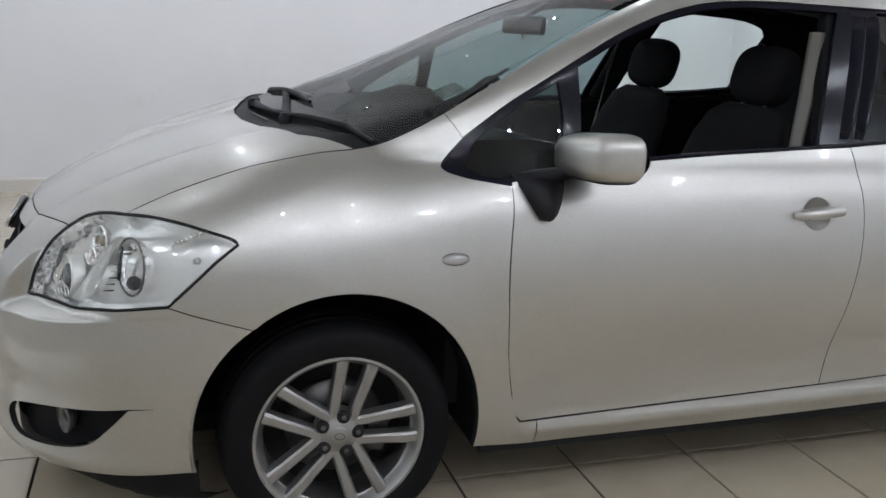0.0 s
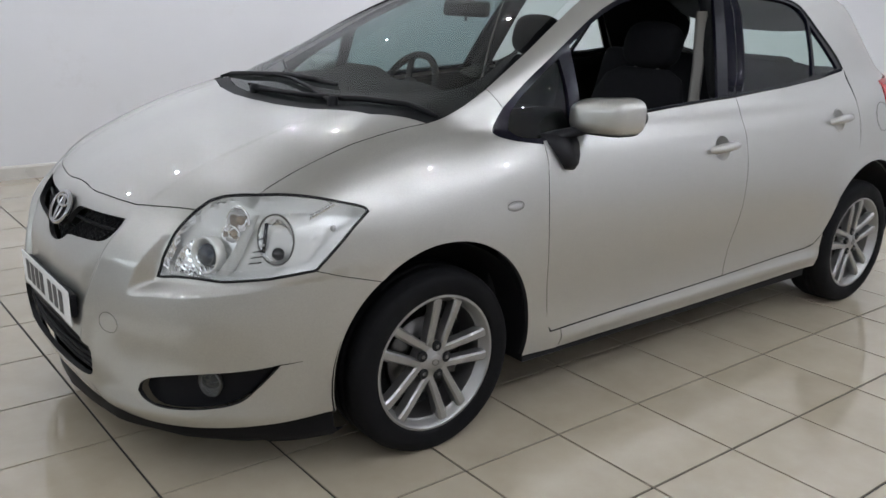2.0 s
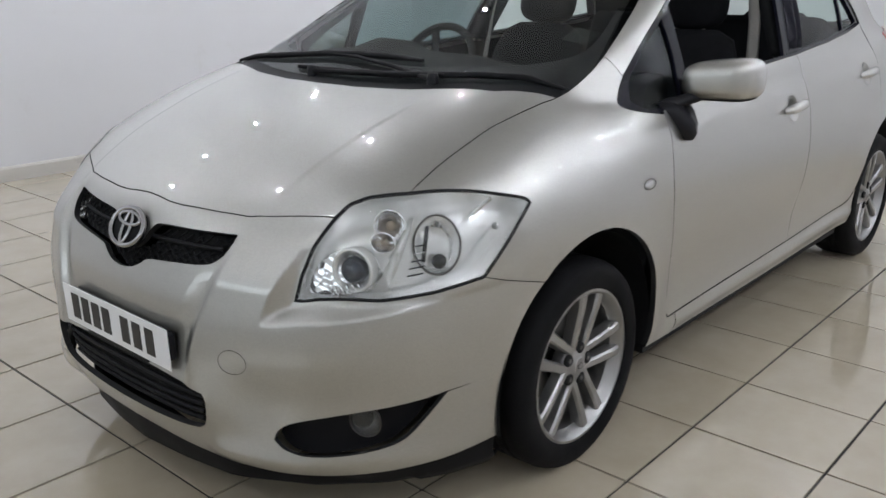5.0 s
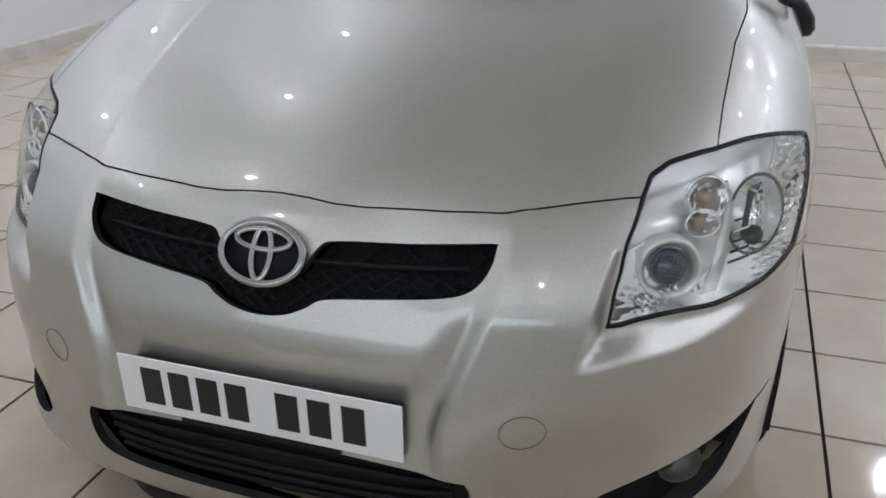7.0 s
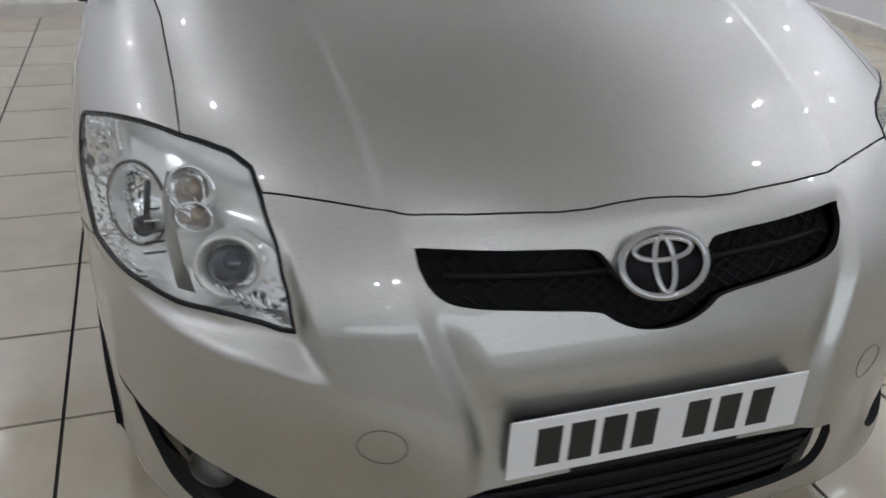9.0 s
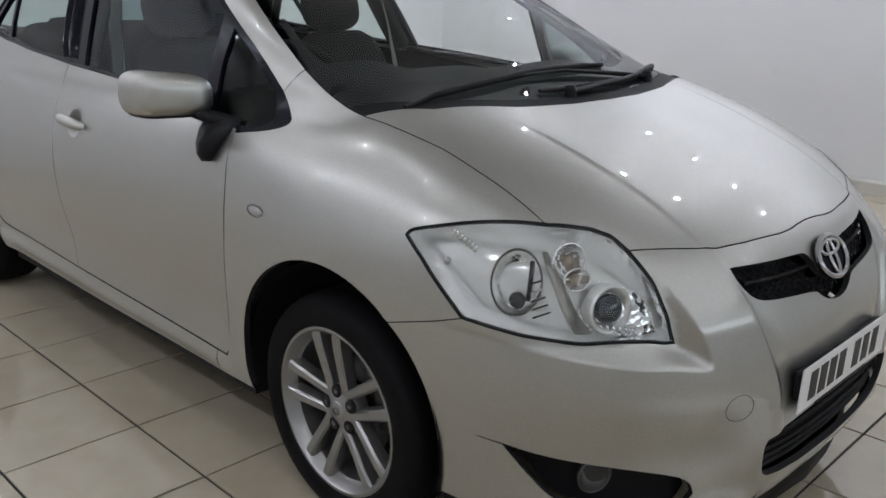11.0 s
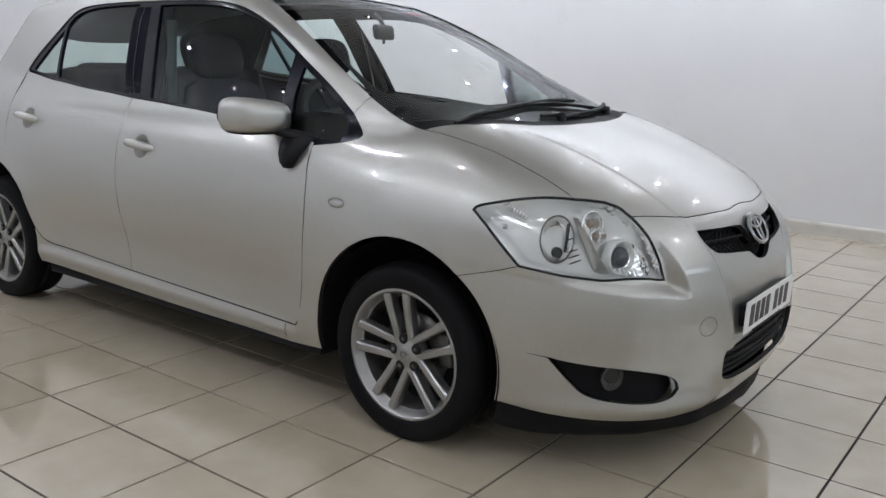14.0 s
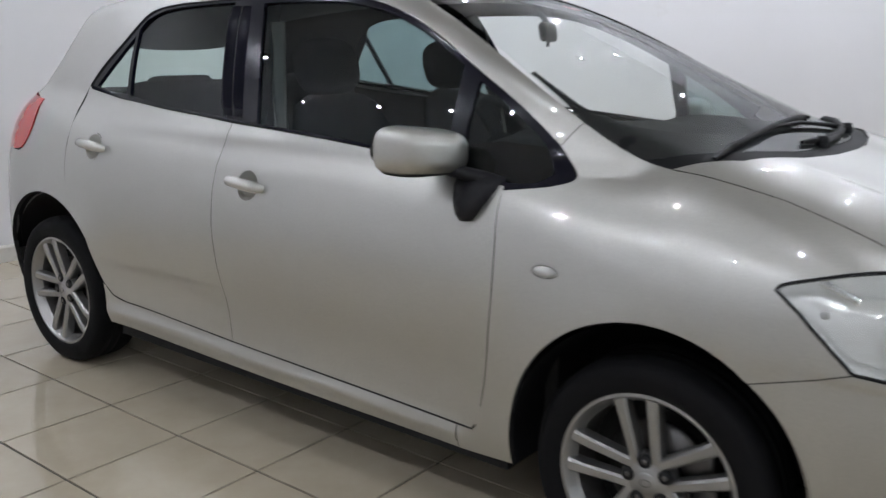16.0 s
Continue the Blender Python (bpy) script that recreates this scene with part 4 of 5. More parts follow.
    # fog lamp in its black recess
    fo = FOG
    panel("fog_recess", bumper, GRILLEBLACK, fo, FRONT, res=.03, rim=0, gap=-.006, offset=-.043, side=side, label="black fog lamp recess")
    fp, fn_ = on_skin(0, .694, "front", -.022, .330)
    fm = seat_on(Vector((fp.x, fp.y * side, fp.z)), Vector((-.90, .42 * side, 0)))
    fog = part("fog_lamp", bowl(.038, .03, fm, .003), STEEL, bumper, "round fog lamp")
    part("fog_lens", ball(.039, fm @ Matrix.Translation((0, 0, .002)), .25), LENS, fog)
    # scored line behind the recess tip
    ln, _ = lay(FRONT, FRONT.flat([(-.499, .770, .388), (-.47, .785, .391), (-.445, .797, .394)]), .0006)
    ln[:, 1] *= side
    part("crease_line", tube(bmesh.new(), ln.tolist(), [.0014, .0009, .0003], 6), DARK, bumper)
    # scored ring of the towing eye cover
    q = FRONT.flat([(-.863, .436, .474)])[0] + .030 * np.stack([np.cos(np.linspace(0, 2 * math.pi, 33)[:-1]), np.sin(np.linspace(0, 2 * math.pi, 33)[:-1])], 1)
    rg, _ = lay(FRONT, q, 0)
    rg[:, 1] *= side
    part("tow_cover_joint", tube(bmesh.new(), rg.tolist(), .0010, 6, closed=True), STEEL, bumper, "round towing eye cover joint")
    # side repeater on the wing
    rp, rn = on_skin(.283, .85 * side, "side", 0, .760)
    rp = Vector((rp.x, abs(rp.y) * side, rp.z))
    rn = Vector((rn.x, abs(rn.y) * side, rn.z))
    rm = seat_on(rp, rn)
    rep = part("side_repeater", lathe(bmesh.new(), [(0, .007), (.018, .006), (.027, .003), (.031, -.002)], 32, rm @ Matrix.Diagonal((1.12, .47, 1, 1))), REPEATER, car, "clear oval side repeater")
    part("repeater_rim", tube(bmesh.new(), [rm @ Vector((.036 * math.cos(a), .0155 * math.sin(a), .001)) for a in np.linspace(0, 2 * math.pi, 33)[:-1]], .0012, 6, closed=True), STEEL, rep)

# black lip under the front bumper
half = np.array([(x + .018, y - .012 if y > .05 else y, z) for x, y, z in [(-.372, .822, .235)] + BOTTOM])
full = np.concatenate([half, (half * (1, -1, 1))[::-1][1:]])
full = np.stack([np.interp(np.linspace(0, 1, 81), np.linspace(0, 1, len(full)), full[:, k]) for k in range(3)], 1)
bm = bmesh.new()
rows_ = []
for dz, dx in ((.012, 0), (-.03, .000), (-.078, .008), (-.100, .04), (-.100, .16)):
    rows_.append([bm.verts.new((x + dx * (1 if abs(y) < .7 else .5), y * (1 - dx * .25), max(.070, z + dz))) for x, y, z in full])
for A, B in zip(rows_, rows_[1:]):
    for i in range(len(A) - 1):
        bm.faces.new((A[i], A[i + 1], B[i + 1], B[i]))
part("front_lip", bm, GRILLEBLACK, car, "black lip under the front bumper")

# underbody, engine bay and luggage floor close the shell below
bm = bmesh.new()
box(bm, (3.55, .96, .05), Matrix.Translation((1.20, 0, .185)))
box(bm, (1.80, 1.64, .05), Matrix.Translation((1.30, 0, .205)))
box(bm, (.30, 1.30, .05), Matrix.Translation((3.10, 0, .24)))
part("underbody", bm, DARK, car, "dark underbody", smooth=False)
bm = bmesh.new()
box(bm, (.62, .90, .42), Matrix.Translation((-.31, 0, .47)))
box(bm, (.04, 1.42, .62), Matrix.Translation((.34, 0, .60)))
part("engine_bay", bm, DARK, car, smooth=False)

for side in (-1, 1):
    for cx, r in ((0, ARCH_R + .004), (WHEEL_BASE, .396)):
        bm = bmesh.new()
        ring = []
        for k in range(29):
            a = radians((-12 if cx == 0 else 16) + (204 if cx == 0 else 176) * k / 28)
            x, z = cx + r * math.cos(a), WHEEL_Z + r * math.sin(a)
            ring.append([bm.verts.new((x, side * y, z)) for y in (.52, .845 if cx == 0 else .828)])
        mid = bm.verts.new((cx, side * .52, WHEEL_Z))
        for A, B in zip(ring, ring[1:]):
            bm.faces.new((A[0], A[1], B[1], B[0]))
            bm.faces.new((A[0], B[0], mid))
        part("arch_liner", bm, GRILLEBLACK, car, "black wheel arch liner")
# ---- wheels: ten paired spokes ----
TYRE_R, RIM_R = .306, .221


def wheel_parts():
    """Meshes of a wheel about the local z axis, which points outwards; z = 0 is the face of the rim."""
    tyre = bmesh.new()
    prof = [(.208, -.020), (.222, .000), (.226, .006), (.236, .010), (.262, .013), (.280, .010), (.292, .002), (.300, -.012), (.305, -.030), (.306, -.060)]
    prof += [(.300, -.063), (.300, -.068), (.306, -.071), (.306, -.098), (.300, -.101), (.300, -.106), (.306, -.109), (.305, -.155), (.298, -.175), (.270, -.188), (.215, -.180)]
    lathe(tyre, prof, 72)
    rim = bmesh.new()
    lathe(rim, [(.2265, -.004), (.2245, .004), (.2170, .005), (.2100, -.002), (.2040, -.022), (.1960, -.030), (.1900, -.110), (.1980, -.175)], 72)
    hub = bmesh.new()
    lathe(hub, [(0, -.010), (.030, -.010), (.034, -.013), (.042, -.015), (.060, -.020), (.066, -.030), (.066, -.060)], 40)
    spokes = []
    for k in range(5):
        for s in (-1, 1):
            bm = bmesh.new()
            base = 90 + 72 * k
            # each pair flanks a wheel bolt and spreads a little towards the rim
            stations = [(.034, .0265, .0145, -.018, -.052), (.075, .0290, .0152, -.014, -.050), (.12, .0330, .0160, -.009, -.046), (.165, .0372, .0170, -.004, -.042), (.198, .0405, .0185, -.003, -.040), (.216, .0425, .0215, -.005, -.040)]
            rows_ = []
            for r, off, hw, top, bot in stations:
                ring = []
                for dx, dz in ((-hw * .95, bot), (-hw * .88, top - .006), (-hw * .54, top), (hw * .54, top), (hw * .88, top - .006), (hw * .95, bot)):
                    p = Vector((s * off + dx, r, dz))
                    ring.append(bm.verts.new(Matrix.Rotation(radians(base - 90), 4, "Z") @ p))
                rows_.append(ring)
            for A, B in zip(rows_, rows_[1:]):
                for i in range(6):
                    bm.faces.new((A[i], A[(i + 1) % 6], B[(i + 1) % 6], B[i]))
            bm.faces.new(rows_[0])
            bm.faces.new(rows_[-1][::-1])
            bmesh.ops.recalc_face_normals(bm, faces=bm.faces)
            spokes.append(bm)
    nuts = []
    for k in range(5):
        a = radians(90 + 72 * k)
        m = Matrix.Translation((.050 * math.cos(a), .050 * math.sin(a), 0))
        # dark disc on the closed hub; its colour stands in for the hole's shade
        h = lathe(bmesh.new(), [(0, -.0115), (.0150, -.0115), (.0172, -.0140), (.0180, -.022)], 20, m)
        n = lathe(bmesh.new(), [(0, -.0100), (.0055, -.0100), (.0072, -.0112), (.0076, -.020)], 6, m)
        nuts.append((h, n))
    disc = lathe(bmesh.new(), [(.065, -.075), (.132, -.075), (.132, -.095), (.065, -.095)], 48)
    back = lathe(bmesh.new(), [(0, -.118), (.20, -.118)], 40)
    cal = box(bmesh.new(), (.07, .12, .05), pose(.115, .0, -.090), .012)
    ring = tube(bmesh.new(), [(.013 * math.cos(a), .009 * math.sin(a), -.0052) for a in np.linspace(0, 2 * math.pi, 25)[:-1]], .0012, 6, closed=True)
    cap = lathe(bmesh.new(), [(0, -.0055), (.021, -.0065), (.0255, -.009), (.027, -.013)], 32)
    return dict(tyre=tyre, rim=rim, hub=hub, spokes=spokes, nuts=nuts, disc=disc, back=back, caliper=cal, cap=cap, ring=ring)


first_wheel = None
for cx in (0.0, WHEEL_BASE):
    for side in (-1, 1):
        turn = pose(cx, side * .846, WHEEL_Z - .012, 90 if side < 0 else -90, 0, 0) @ pose(0, 0, 0, 0, 0, 0 if side < 0 else 180)
        if first_wheel is None:
            w = wheel_parts()
            first_wheel = part("wheel", w["rim"], ALLOY, car, "silver alloy wheel with five pairs of spokes")
            sharp(first_wheel, 40)
            part("tyre", w["tyre"], RUBBER, first_wheel, "black rubber tyre")
            sharp(part("hub", w["hub"], ALLOY, first_wheel), 40)
            for b in w["spokes"]:
                sharp(part("spoke", b, ALLOY, first_wheel), 30)
            for h, n in w["nuts"]:
                part("bolt_hole_shade", h, DARK, first_wheel)
                part("wheel_nut", n, STEEL, first_wheel, "steel wheel nut", smooth=False)
            part("brake_disc", w["disc"], STEEL, first_wheel, "grey brake disc")
            part("backing", w["back"], DARK, first_wheel)
            part("caliper", w["caliper"], STEEL, first_wheel)
            cap_ob = part("centre_cap", w["cap"], ALLOY, first_wheel, "round centre cap with an oval mark")
            part("cap_mark", w["ring"], STEEL, cap_ob)
            first_wheel.matrix_basis = turn @ pose(0, 0, 0, 0, 0, -13)
        else:
            spin = (-13, 11, 5, 20)[int(cx > 0) * 2 + int(side > 0)]
            copy_thing(first_wheel, turn @ pose(0, 0, 0, 0, 0, spin))
# ---- the car: side windows, mirrors, handles and the cabin ----
DLO = [(.266, .775, .988), (.300, .745, 1.027), (.331, .737, 1.056)] + GLASS_TOP[1:] + BELT2[1:] + BELT[1:] + [(.446, .822, .950), (.330, .802, .966), (.279, .787, .980)]


def at_side(pts):
    top, low = np.array(GLASS_TOP), np.array((BELT2 + BELT[1:] + [(.446, .822, .950), (.279, .787, .980)])[::-1])
    out = []
    for x, z in pts:
        zt, yt = np.interp(x, top[:, 0], top[:, 2]), np.interp(x, top[:, 0], top[:, 1])
        zb, yb = np.interp(x, low[:, 0], low[:, 2]), np.interp(x, low[:, 0], low[:, 1])
        out.append((x, yb + (yt - yb) * min(1.0, max(0.0, (z - zb) / (zt - zb + 1e-6))), z))
    return out


QUARTER = at_side([(.330, .998), (.365, 1.050), (.470, 1.120), (.605, 1.196), (.610, 1.10), (.592, .982), (.46, .968), (.37, .972)])
FRONTW = at_side([(.650, .996), (.662, 1.10), (.668, 1.232), (.84, 1.316), (1.00, 1.370), (1.18, 1.405), (1.40, 1.417), (1.552, 1.418), (1.510, 1.32), (1.455, 1.18), (1.405, 1.040), (1.10, 1.028), (.85, 1.010)])
REARW = at_side([(1.562, 1.060), (1.610, 1.18), (1.665, 1.32), (1.705, 1.424), (1.90, 1.419), (2.09, 1.404), (2.20, 1.372), (2.235, 1.335), (2.200, 1.22), (2.155, 1.103), (1.90, 1.084)])
SMALLW = at_side([(2.180, 1.106), (2.222, 1.22), (2.248, 1.310), (2.30, 1.255), (2.36, 1.190), (2.415, 1.130), (2.30, 1.114)])
for side in (-1, 1):
    frame_ = panel("window_frame", car, FRAMEBLACK, DLO, HIGHSIDE, holes=[QUARTER, FRONTW, REARW, SMALLW], res=.04, rim=.02, gap=.001, offset=-.005, side=side, label="black window frames and pillar", hole_rim=.014)
    panes = [("quarter_pane", QUARTER, CORNERSHADETINT), ("rear_pane", REARW, TINT), ("small_pane", SMALLW, TINT)]
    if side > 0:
        panes.append(("front_pane", FRONTW, SHADETINT))
    for nm, line, mat in panes:
        g = panel(nm, frame_, mat, line, HIGHSIDE, res=.05, rim=0, gap=-.004, offset=-.014, side=side)
        g.visible_shadow = False
    # weather strip along the waist
    strip = [on_skin(x, .8, "side", .001, z)[0] for x, z in ((.66, .988), (.85, 1.003), (1.10, 1.021), (1.50, 1.041), (1.90, 1.066), (2.20, 1.088), (2.44, 1.114))]
    part("waist_strip", tube(bmesh.new(), [(p.x, abs(p.y) * side, p.z) for p in strip], .0045, 6, flat=1.6), FRAMEBLACK, car, "black weather strip")
    # the two door frames meet in the black pillar between the windows
    for dx, rad, mat, nm in ((-.028, .025, FRAMEBLACK, "pillar_strip"), (.027, .025, FRAMEBLACK, "pillar_strip"), (-.001, .0035, DARK, "pillar_gap")):
        line = []
        for t in np.linspace(.04, .93, 8):
            pz = 1.044 + t * .395
            pp, pn = on_skin(1.515 + .135 * t + dx + (.012 * t if dx else 0), .8, "side", .0015 if dx else .0005, pz)
            line.append((pp.x, abs(pp.y) * side, pp.z))
        part(nm, tube(bmesh.new(), line, [rad * k for k in (.5, .95, 1, 1, 1, 1, 1, .6)], 10, flat=.12 if dx < -.01 or dx > .01 else 1.0), mat, frame_)
    # inner door cards and pillar trims
    panel("door_card", car, DASH, DOOR_FRONT + SPLIT + BELT[1:], SIDE, res=.08, rim=0, gap=-.01, offset=-.075, side=side, label="dark grey door lining")
    panel("door_card", car, DASH, SPLIT[::-1] + REAR_EDGE + BELT2[1:-1], SIDE, res=.08, rim=0, gap=-.01, offset=-.075, side=side, label="dark grey door lining")
    panel("pillar_trim", car, DASH, quarter, HIGHSIDE, res=.07, rim=0, gap=-.006, offset=-.035, side=side, label="dark grey pillar trim")
    # door handles in their round dimples
    for hx, hz, owner in ((1.385, .852, "front"), (2.272, .905, "rear")):
        hp, hn = on_skin(hx, .8, "side", 0, hz)
        hp, hn = Vector((hp.x, abs(hp.y) * side, hp.z)), Vector((hn.x, abs(hn.y) * side, hn.z))
        hm = seat_on(hp, hn)
        dim = part("door_handle", lathe(bmesh.new(), [(0, -.013), (.020, -.0118), (.036, -.0075), (.045, -.0025), (.0485, .0006), (.0505, .0010), (.052, .0004)], 48, hm), PAINT, car, "silver bar handle over a round dimple")
        d = 1 if side < 0 else -1
        bar = [hm @ Vector((d * x, .002 + .075 * x, h)) for x, h in ((-.070, .000), (-.066, .014), (-.042, .023), (0, .027), (.042, .025), (.062, .021), (.071, .012), (.073, .000))]
        part("handle_bar", tube(bmesh.new(), bar, [.013, .017, .0195, .0195, .0195, .019, .016, .011], 14, flat=.9), PAINT, dim, "silver pull bar")
        if side > 0 and owner == "front":
            part("key_lock", lathe(bmesh.new(), [(0, .004), (.006, .004), (.0085, .0015), (.0085, -.004)], 16, hm @ Matrix.Translation((d * .082, .012, 0))), STEEL, dim, "round key lock")
    # door mirror: painted shell on a black foot
    c = Vector((.655, side * .896, 1.025))
    shell = bmesh.new()
    bmesh.ops.create_uvsphere(shell, u_segments=40, v_segments=24, radius=1)
    for v in shell.verts:
        x, y, z = v.co
        # a rounded block, blunter at the outer end and flat at the back
        def sup(t, p):
            return math.copysign(abs(t) ** p, t)
        X, Y, Z = sup(x, .62), sup(y, .50), sup(z, .60)
        taper = 1 - .16 * (1 - Y) / 2
        v.co = Vector((X * (.086 if X < 0 else .056), Y * .108 * side, Z * .068 * taper + .004 * Y))
    shear = Matrix(((1, .28 * side, 0, 0), (0, 1, 0, 0), (0, .02 * side, 1, 0), (0, 0, 0, 1)))
    bmesh.ops.transform(shell, matrix=Matrix.Translation(c) @ shear, verts=shell.verts)
    shell_copy = shell.copy()
    for v in shell_copy.verts:
        v.co = c + (v.co - c) * 1.022
    mirror = part("door_mirror", shell, PAINT, car, "silver door mirror on a black foot")
    gl = lathe(bmesh.new(), [(0, 0), (.052, 0), (.055, -.004)], 32, Matrix.Translation(c + Vector((.056, 0, 0))) @ Matrix(((1, .28 * side, 0, 0), (0, 1, 0, 0), (0, 0, 1, 0), (0, 0, 0, 1))) @ pose(0, 0, 0, 0, 90, 0) @ Matrix.Diagonal((1, 1.75, 1, 1)))
    part("mirror_glass", gl, CHROME, mirror, "mirror glass")
    low = shell_copy
    bmesh.ops.bisect_plane(low, geom=low.verts[:] + low.edges[:] + low.faces[:], plane_co=c + Vector((0, 0, -.052)), plane_no=(0, 0, 1), clear_outer=True)
    part("lower_trim", low, BLACK, mirror, "black lower trim")
    arm = [(.470, side * .765, .940), (.515, side * .792, .955), (.555, side * .818, .966), (.595, side * .842, .978)]
    part("mirror_arm", tube(bmesh.new(), arm, [.026, .026, .024, .022], 12, flat=.8), BLACK, mirror, "black mirror arm")
    foot = bmesh.new()
    rings = []
    for z, x0, x1, yo in ((.965, .455, .600, .018), (.935, .462, .592, .034), (.900, .482, .578, .040), (.870, .500, .566, .036), (.852, .510, .556, .022)):
        sp = on_skin(.53, .8, "side", 0, z)[0]
        yb = abs(sp.y)
        rings.append([foot.verts.new((x, side * (yb + dy), z)) for x, dy in ((x0, -.012), (x0 + .010, yo * .7), ((x0 + x1) / 2, yo), (x1 - .012, yo * .8), (x1, -.012))])
    for A, B in zip(rings, rings[1:]):
        for i in range(4):
            foot.faces.new((A[i], A[i + 1], B[i + 1], B[i]))
    foot.faces.new(rings[0])
    foot.faces.new(rings[-1][::-1])
    bmesh.ops.recalc_face_normals(foot, faces=foot.faces)
    part("mirror_foot", foot, BLACK, mirror, "black mirror foot on the door")

# fuel flap on the flank away from the driver
th = np.linspace(0, 2 * math.pi, 41)[:-1]
rg, _ = lay(SIDE, SIDE.flat([(2.70, .83, .897)])[0] + .066 * np.stack([np.cos(th), np.sin(th)], 1), 0)
rg[:, 1] *= -1
part("fuel_flap_joint", tube(bmesh.new(), rg.tolist(), .0012, 6, closed=True), DARK, car, "round fuel flap joint")

# headliner under the roof
panel("headliner", car, HEADLINER, whole(roof_half), Straight((0, 0, 1)), res=.10, rim=0, gap=-.03, offset=-.035, label="pale grey headliner")


def rounded_block(size, m, bevel, seg=3):
    return box(bmesh.new(), size, m, bevel, seg)


# dashboard
bm = bmesh.new()
prof = [(-.02, 1.005), (.10, 1.028), (.28, 1.040), (.42, 1.043), (.54, 1.028), (.60, .980), (.62, .88), (.58, .76), (.56, .60)]
cols = []
for y in np.linspace(-.70, .70, 29):
    bow = .16 * (y / .70) ** 2
    hump = .060 * math.exp(-((y - .36) / .17) ** 2) + .025 * math.exp(-(y / .14) ** 2)
    cols.append([bm.verts.new((x + bow * (1 - k / 9), y, z + hump * (1 if 2 < k < 6 else .3))) for k, (x, z) in enumerate(prof)])
for A, B in zip(cols, cols[1:]):
    for i in range(len(prof) - 1):
        bm.faces.new((A[i], B[i], B[i + 1], A[i + 1]))
part("dashboard", bm, DASH, car, "dark grey dashboard")
# steering wheel on the right-hand side of the car
sw = pose(.735, .365, .965, 0, -62, 0)
wheel_ring = part("steering_wheel", tube(bmesh.new(), [sw @ Vector((.185 * math.cos(a), .185 * math.sin(a), 0)) for a in np.linspace(0, 2 * math.pi, 41)[:-1]], .016, 10, closed=True), DASH, car, "dark steering wheel")
part("wheel_boss", lathe(bmesh.new(), [(0, .03), (.06, .024), (.075, 0), (.05, -.08)], 24, sw), DASH, wheel_ring)
for a in (20, 160, 270):
    part("wheel_spoke", tube(bmesh.new(), [sw @ Vector((.05 * math.cos(radians(a)), .05 * math.sin(radians(a)), 0)), sw @ Vector((.18 * math.cos(radians(a)), .18 * math.sin(radians(a)), 0))], .016, 8, flat=.6), DASH, wheel_ring)
# rear-view mirror
rv = part("rear_view_mirror", rounded_block((.026, .215, .062), pose(.797, .036, 1.338, 0, 8, 20), .018), BLACK, car, "black rear-view mirror")
part("mirror_stalk", tube(bmesh.new(), [(.797, .036, 1.36), (.825, .02, 1.385), (.87, .01, 1.415)], .010, 8), BLACK, rv)
part("mirror_tab", tube(bmesh.new(), [(.795, .036, 1.308), (.797, .036, 1.290)], .006, 8), BLACK, rv)


def car_seat(x, y):
    """A front seat with cushion, back and head restraint."""
    s = part("front_seat", rounded_block((.50, .50, .16), pose(x - .06, y, .60, 0, -6, 0), .06), CLOTH, car, "black cloth front seat")
    bm = bmesh.new()
    rows_ = []
    for k, (z, w, t) in enumerate(((.58, .22, .075), (.68, .245, .085), (.86, .250, .085), (1.00, .235, .075), (1.08, .20, .06), (1.115, .13, .035))):
        cx = x + .20 + (z - .62) * .36
        ring = [bm.verts.new((cx + t * math.cos(a) * (1 if math.cos(a) > 0 else .8), y + math.copysign(abs(math.sin(a)) ** .6, math.sin(a)) * w, z)) for a in np.linspace(0, 2 * math.pi, 25)[:-1]]
        rows_.append(ring)
    for A, B in zip(rows_, rows_[1:]):
        for i in range(24):
            bm.faces.new((A[i], A[(i + 1) % 24], B[(i + 1) % 24], B[i]))
    bm.faces.new(rows_[0])
    bm.faces.new(rows_[-1][::-1])
    bmesh.ops.recalc_face_normals(bm, faces=bm.faces)
    part("backrest", bm, CLOTH, s)
    hr = bmesh.new()
    bmesh.ops.create_uvsphere(hr, u_segments=28, v_segments=18, radius=1)
    for v in hr.verts:
        v.co = Vector((math.copysign(abs(v.co.x) ** .8, v.co.x) * .062, math.copysign(abs(v.co.y) ** .65, v.co.y) * .142, math.copysign(abs(v.co.z) ** .7, v.co.z) * .100))
    bmesh.ops.transform(hr, matrix=pose(x + .415, y, 1.212, 0, 14, 0), verts=hr.verts)
    part("head_restraint", hr, CLOTH, s)
    for dy in (-.06, .06):
        part("restraint_post", tube(bmesh.new(), [(x + .375, y + dy, 1.06), (x + .40, y + dy, 1.16)], .007, 8), STEEL, s)
    return s


car_seat(1.10, -.36)
car_seat(1.10, .36)
bench = part("rear_bench", rounded_block((.50, 1.25, .18), pose(1.98, 0, .62, 0, -5, 0), .06), CLOTH, car, "black cloth rear bench")
part("bench_back", rounded_block((.16, 1.25, .56), pose(2.30, 0, .86, 0, 18, 0), .06), CLOTH, bench)
for y in (-.36, .36):
    part("head_restraint", rounded_block((.09, .30, .10), pose(2.38, y, 1.105, 0, 15, 0), .04), CLOTH, bench)
part("parcel_shelf", rounded_block((.50, 1.20, .03), pose(2.72, 0, 1.07), .01), DASH, car, "dark parcel shelf")
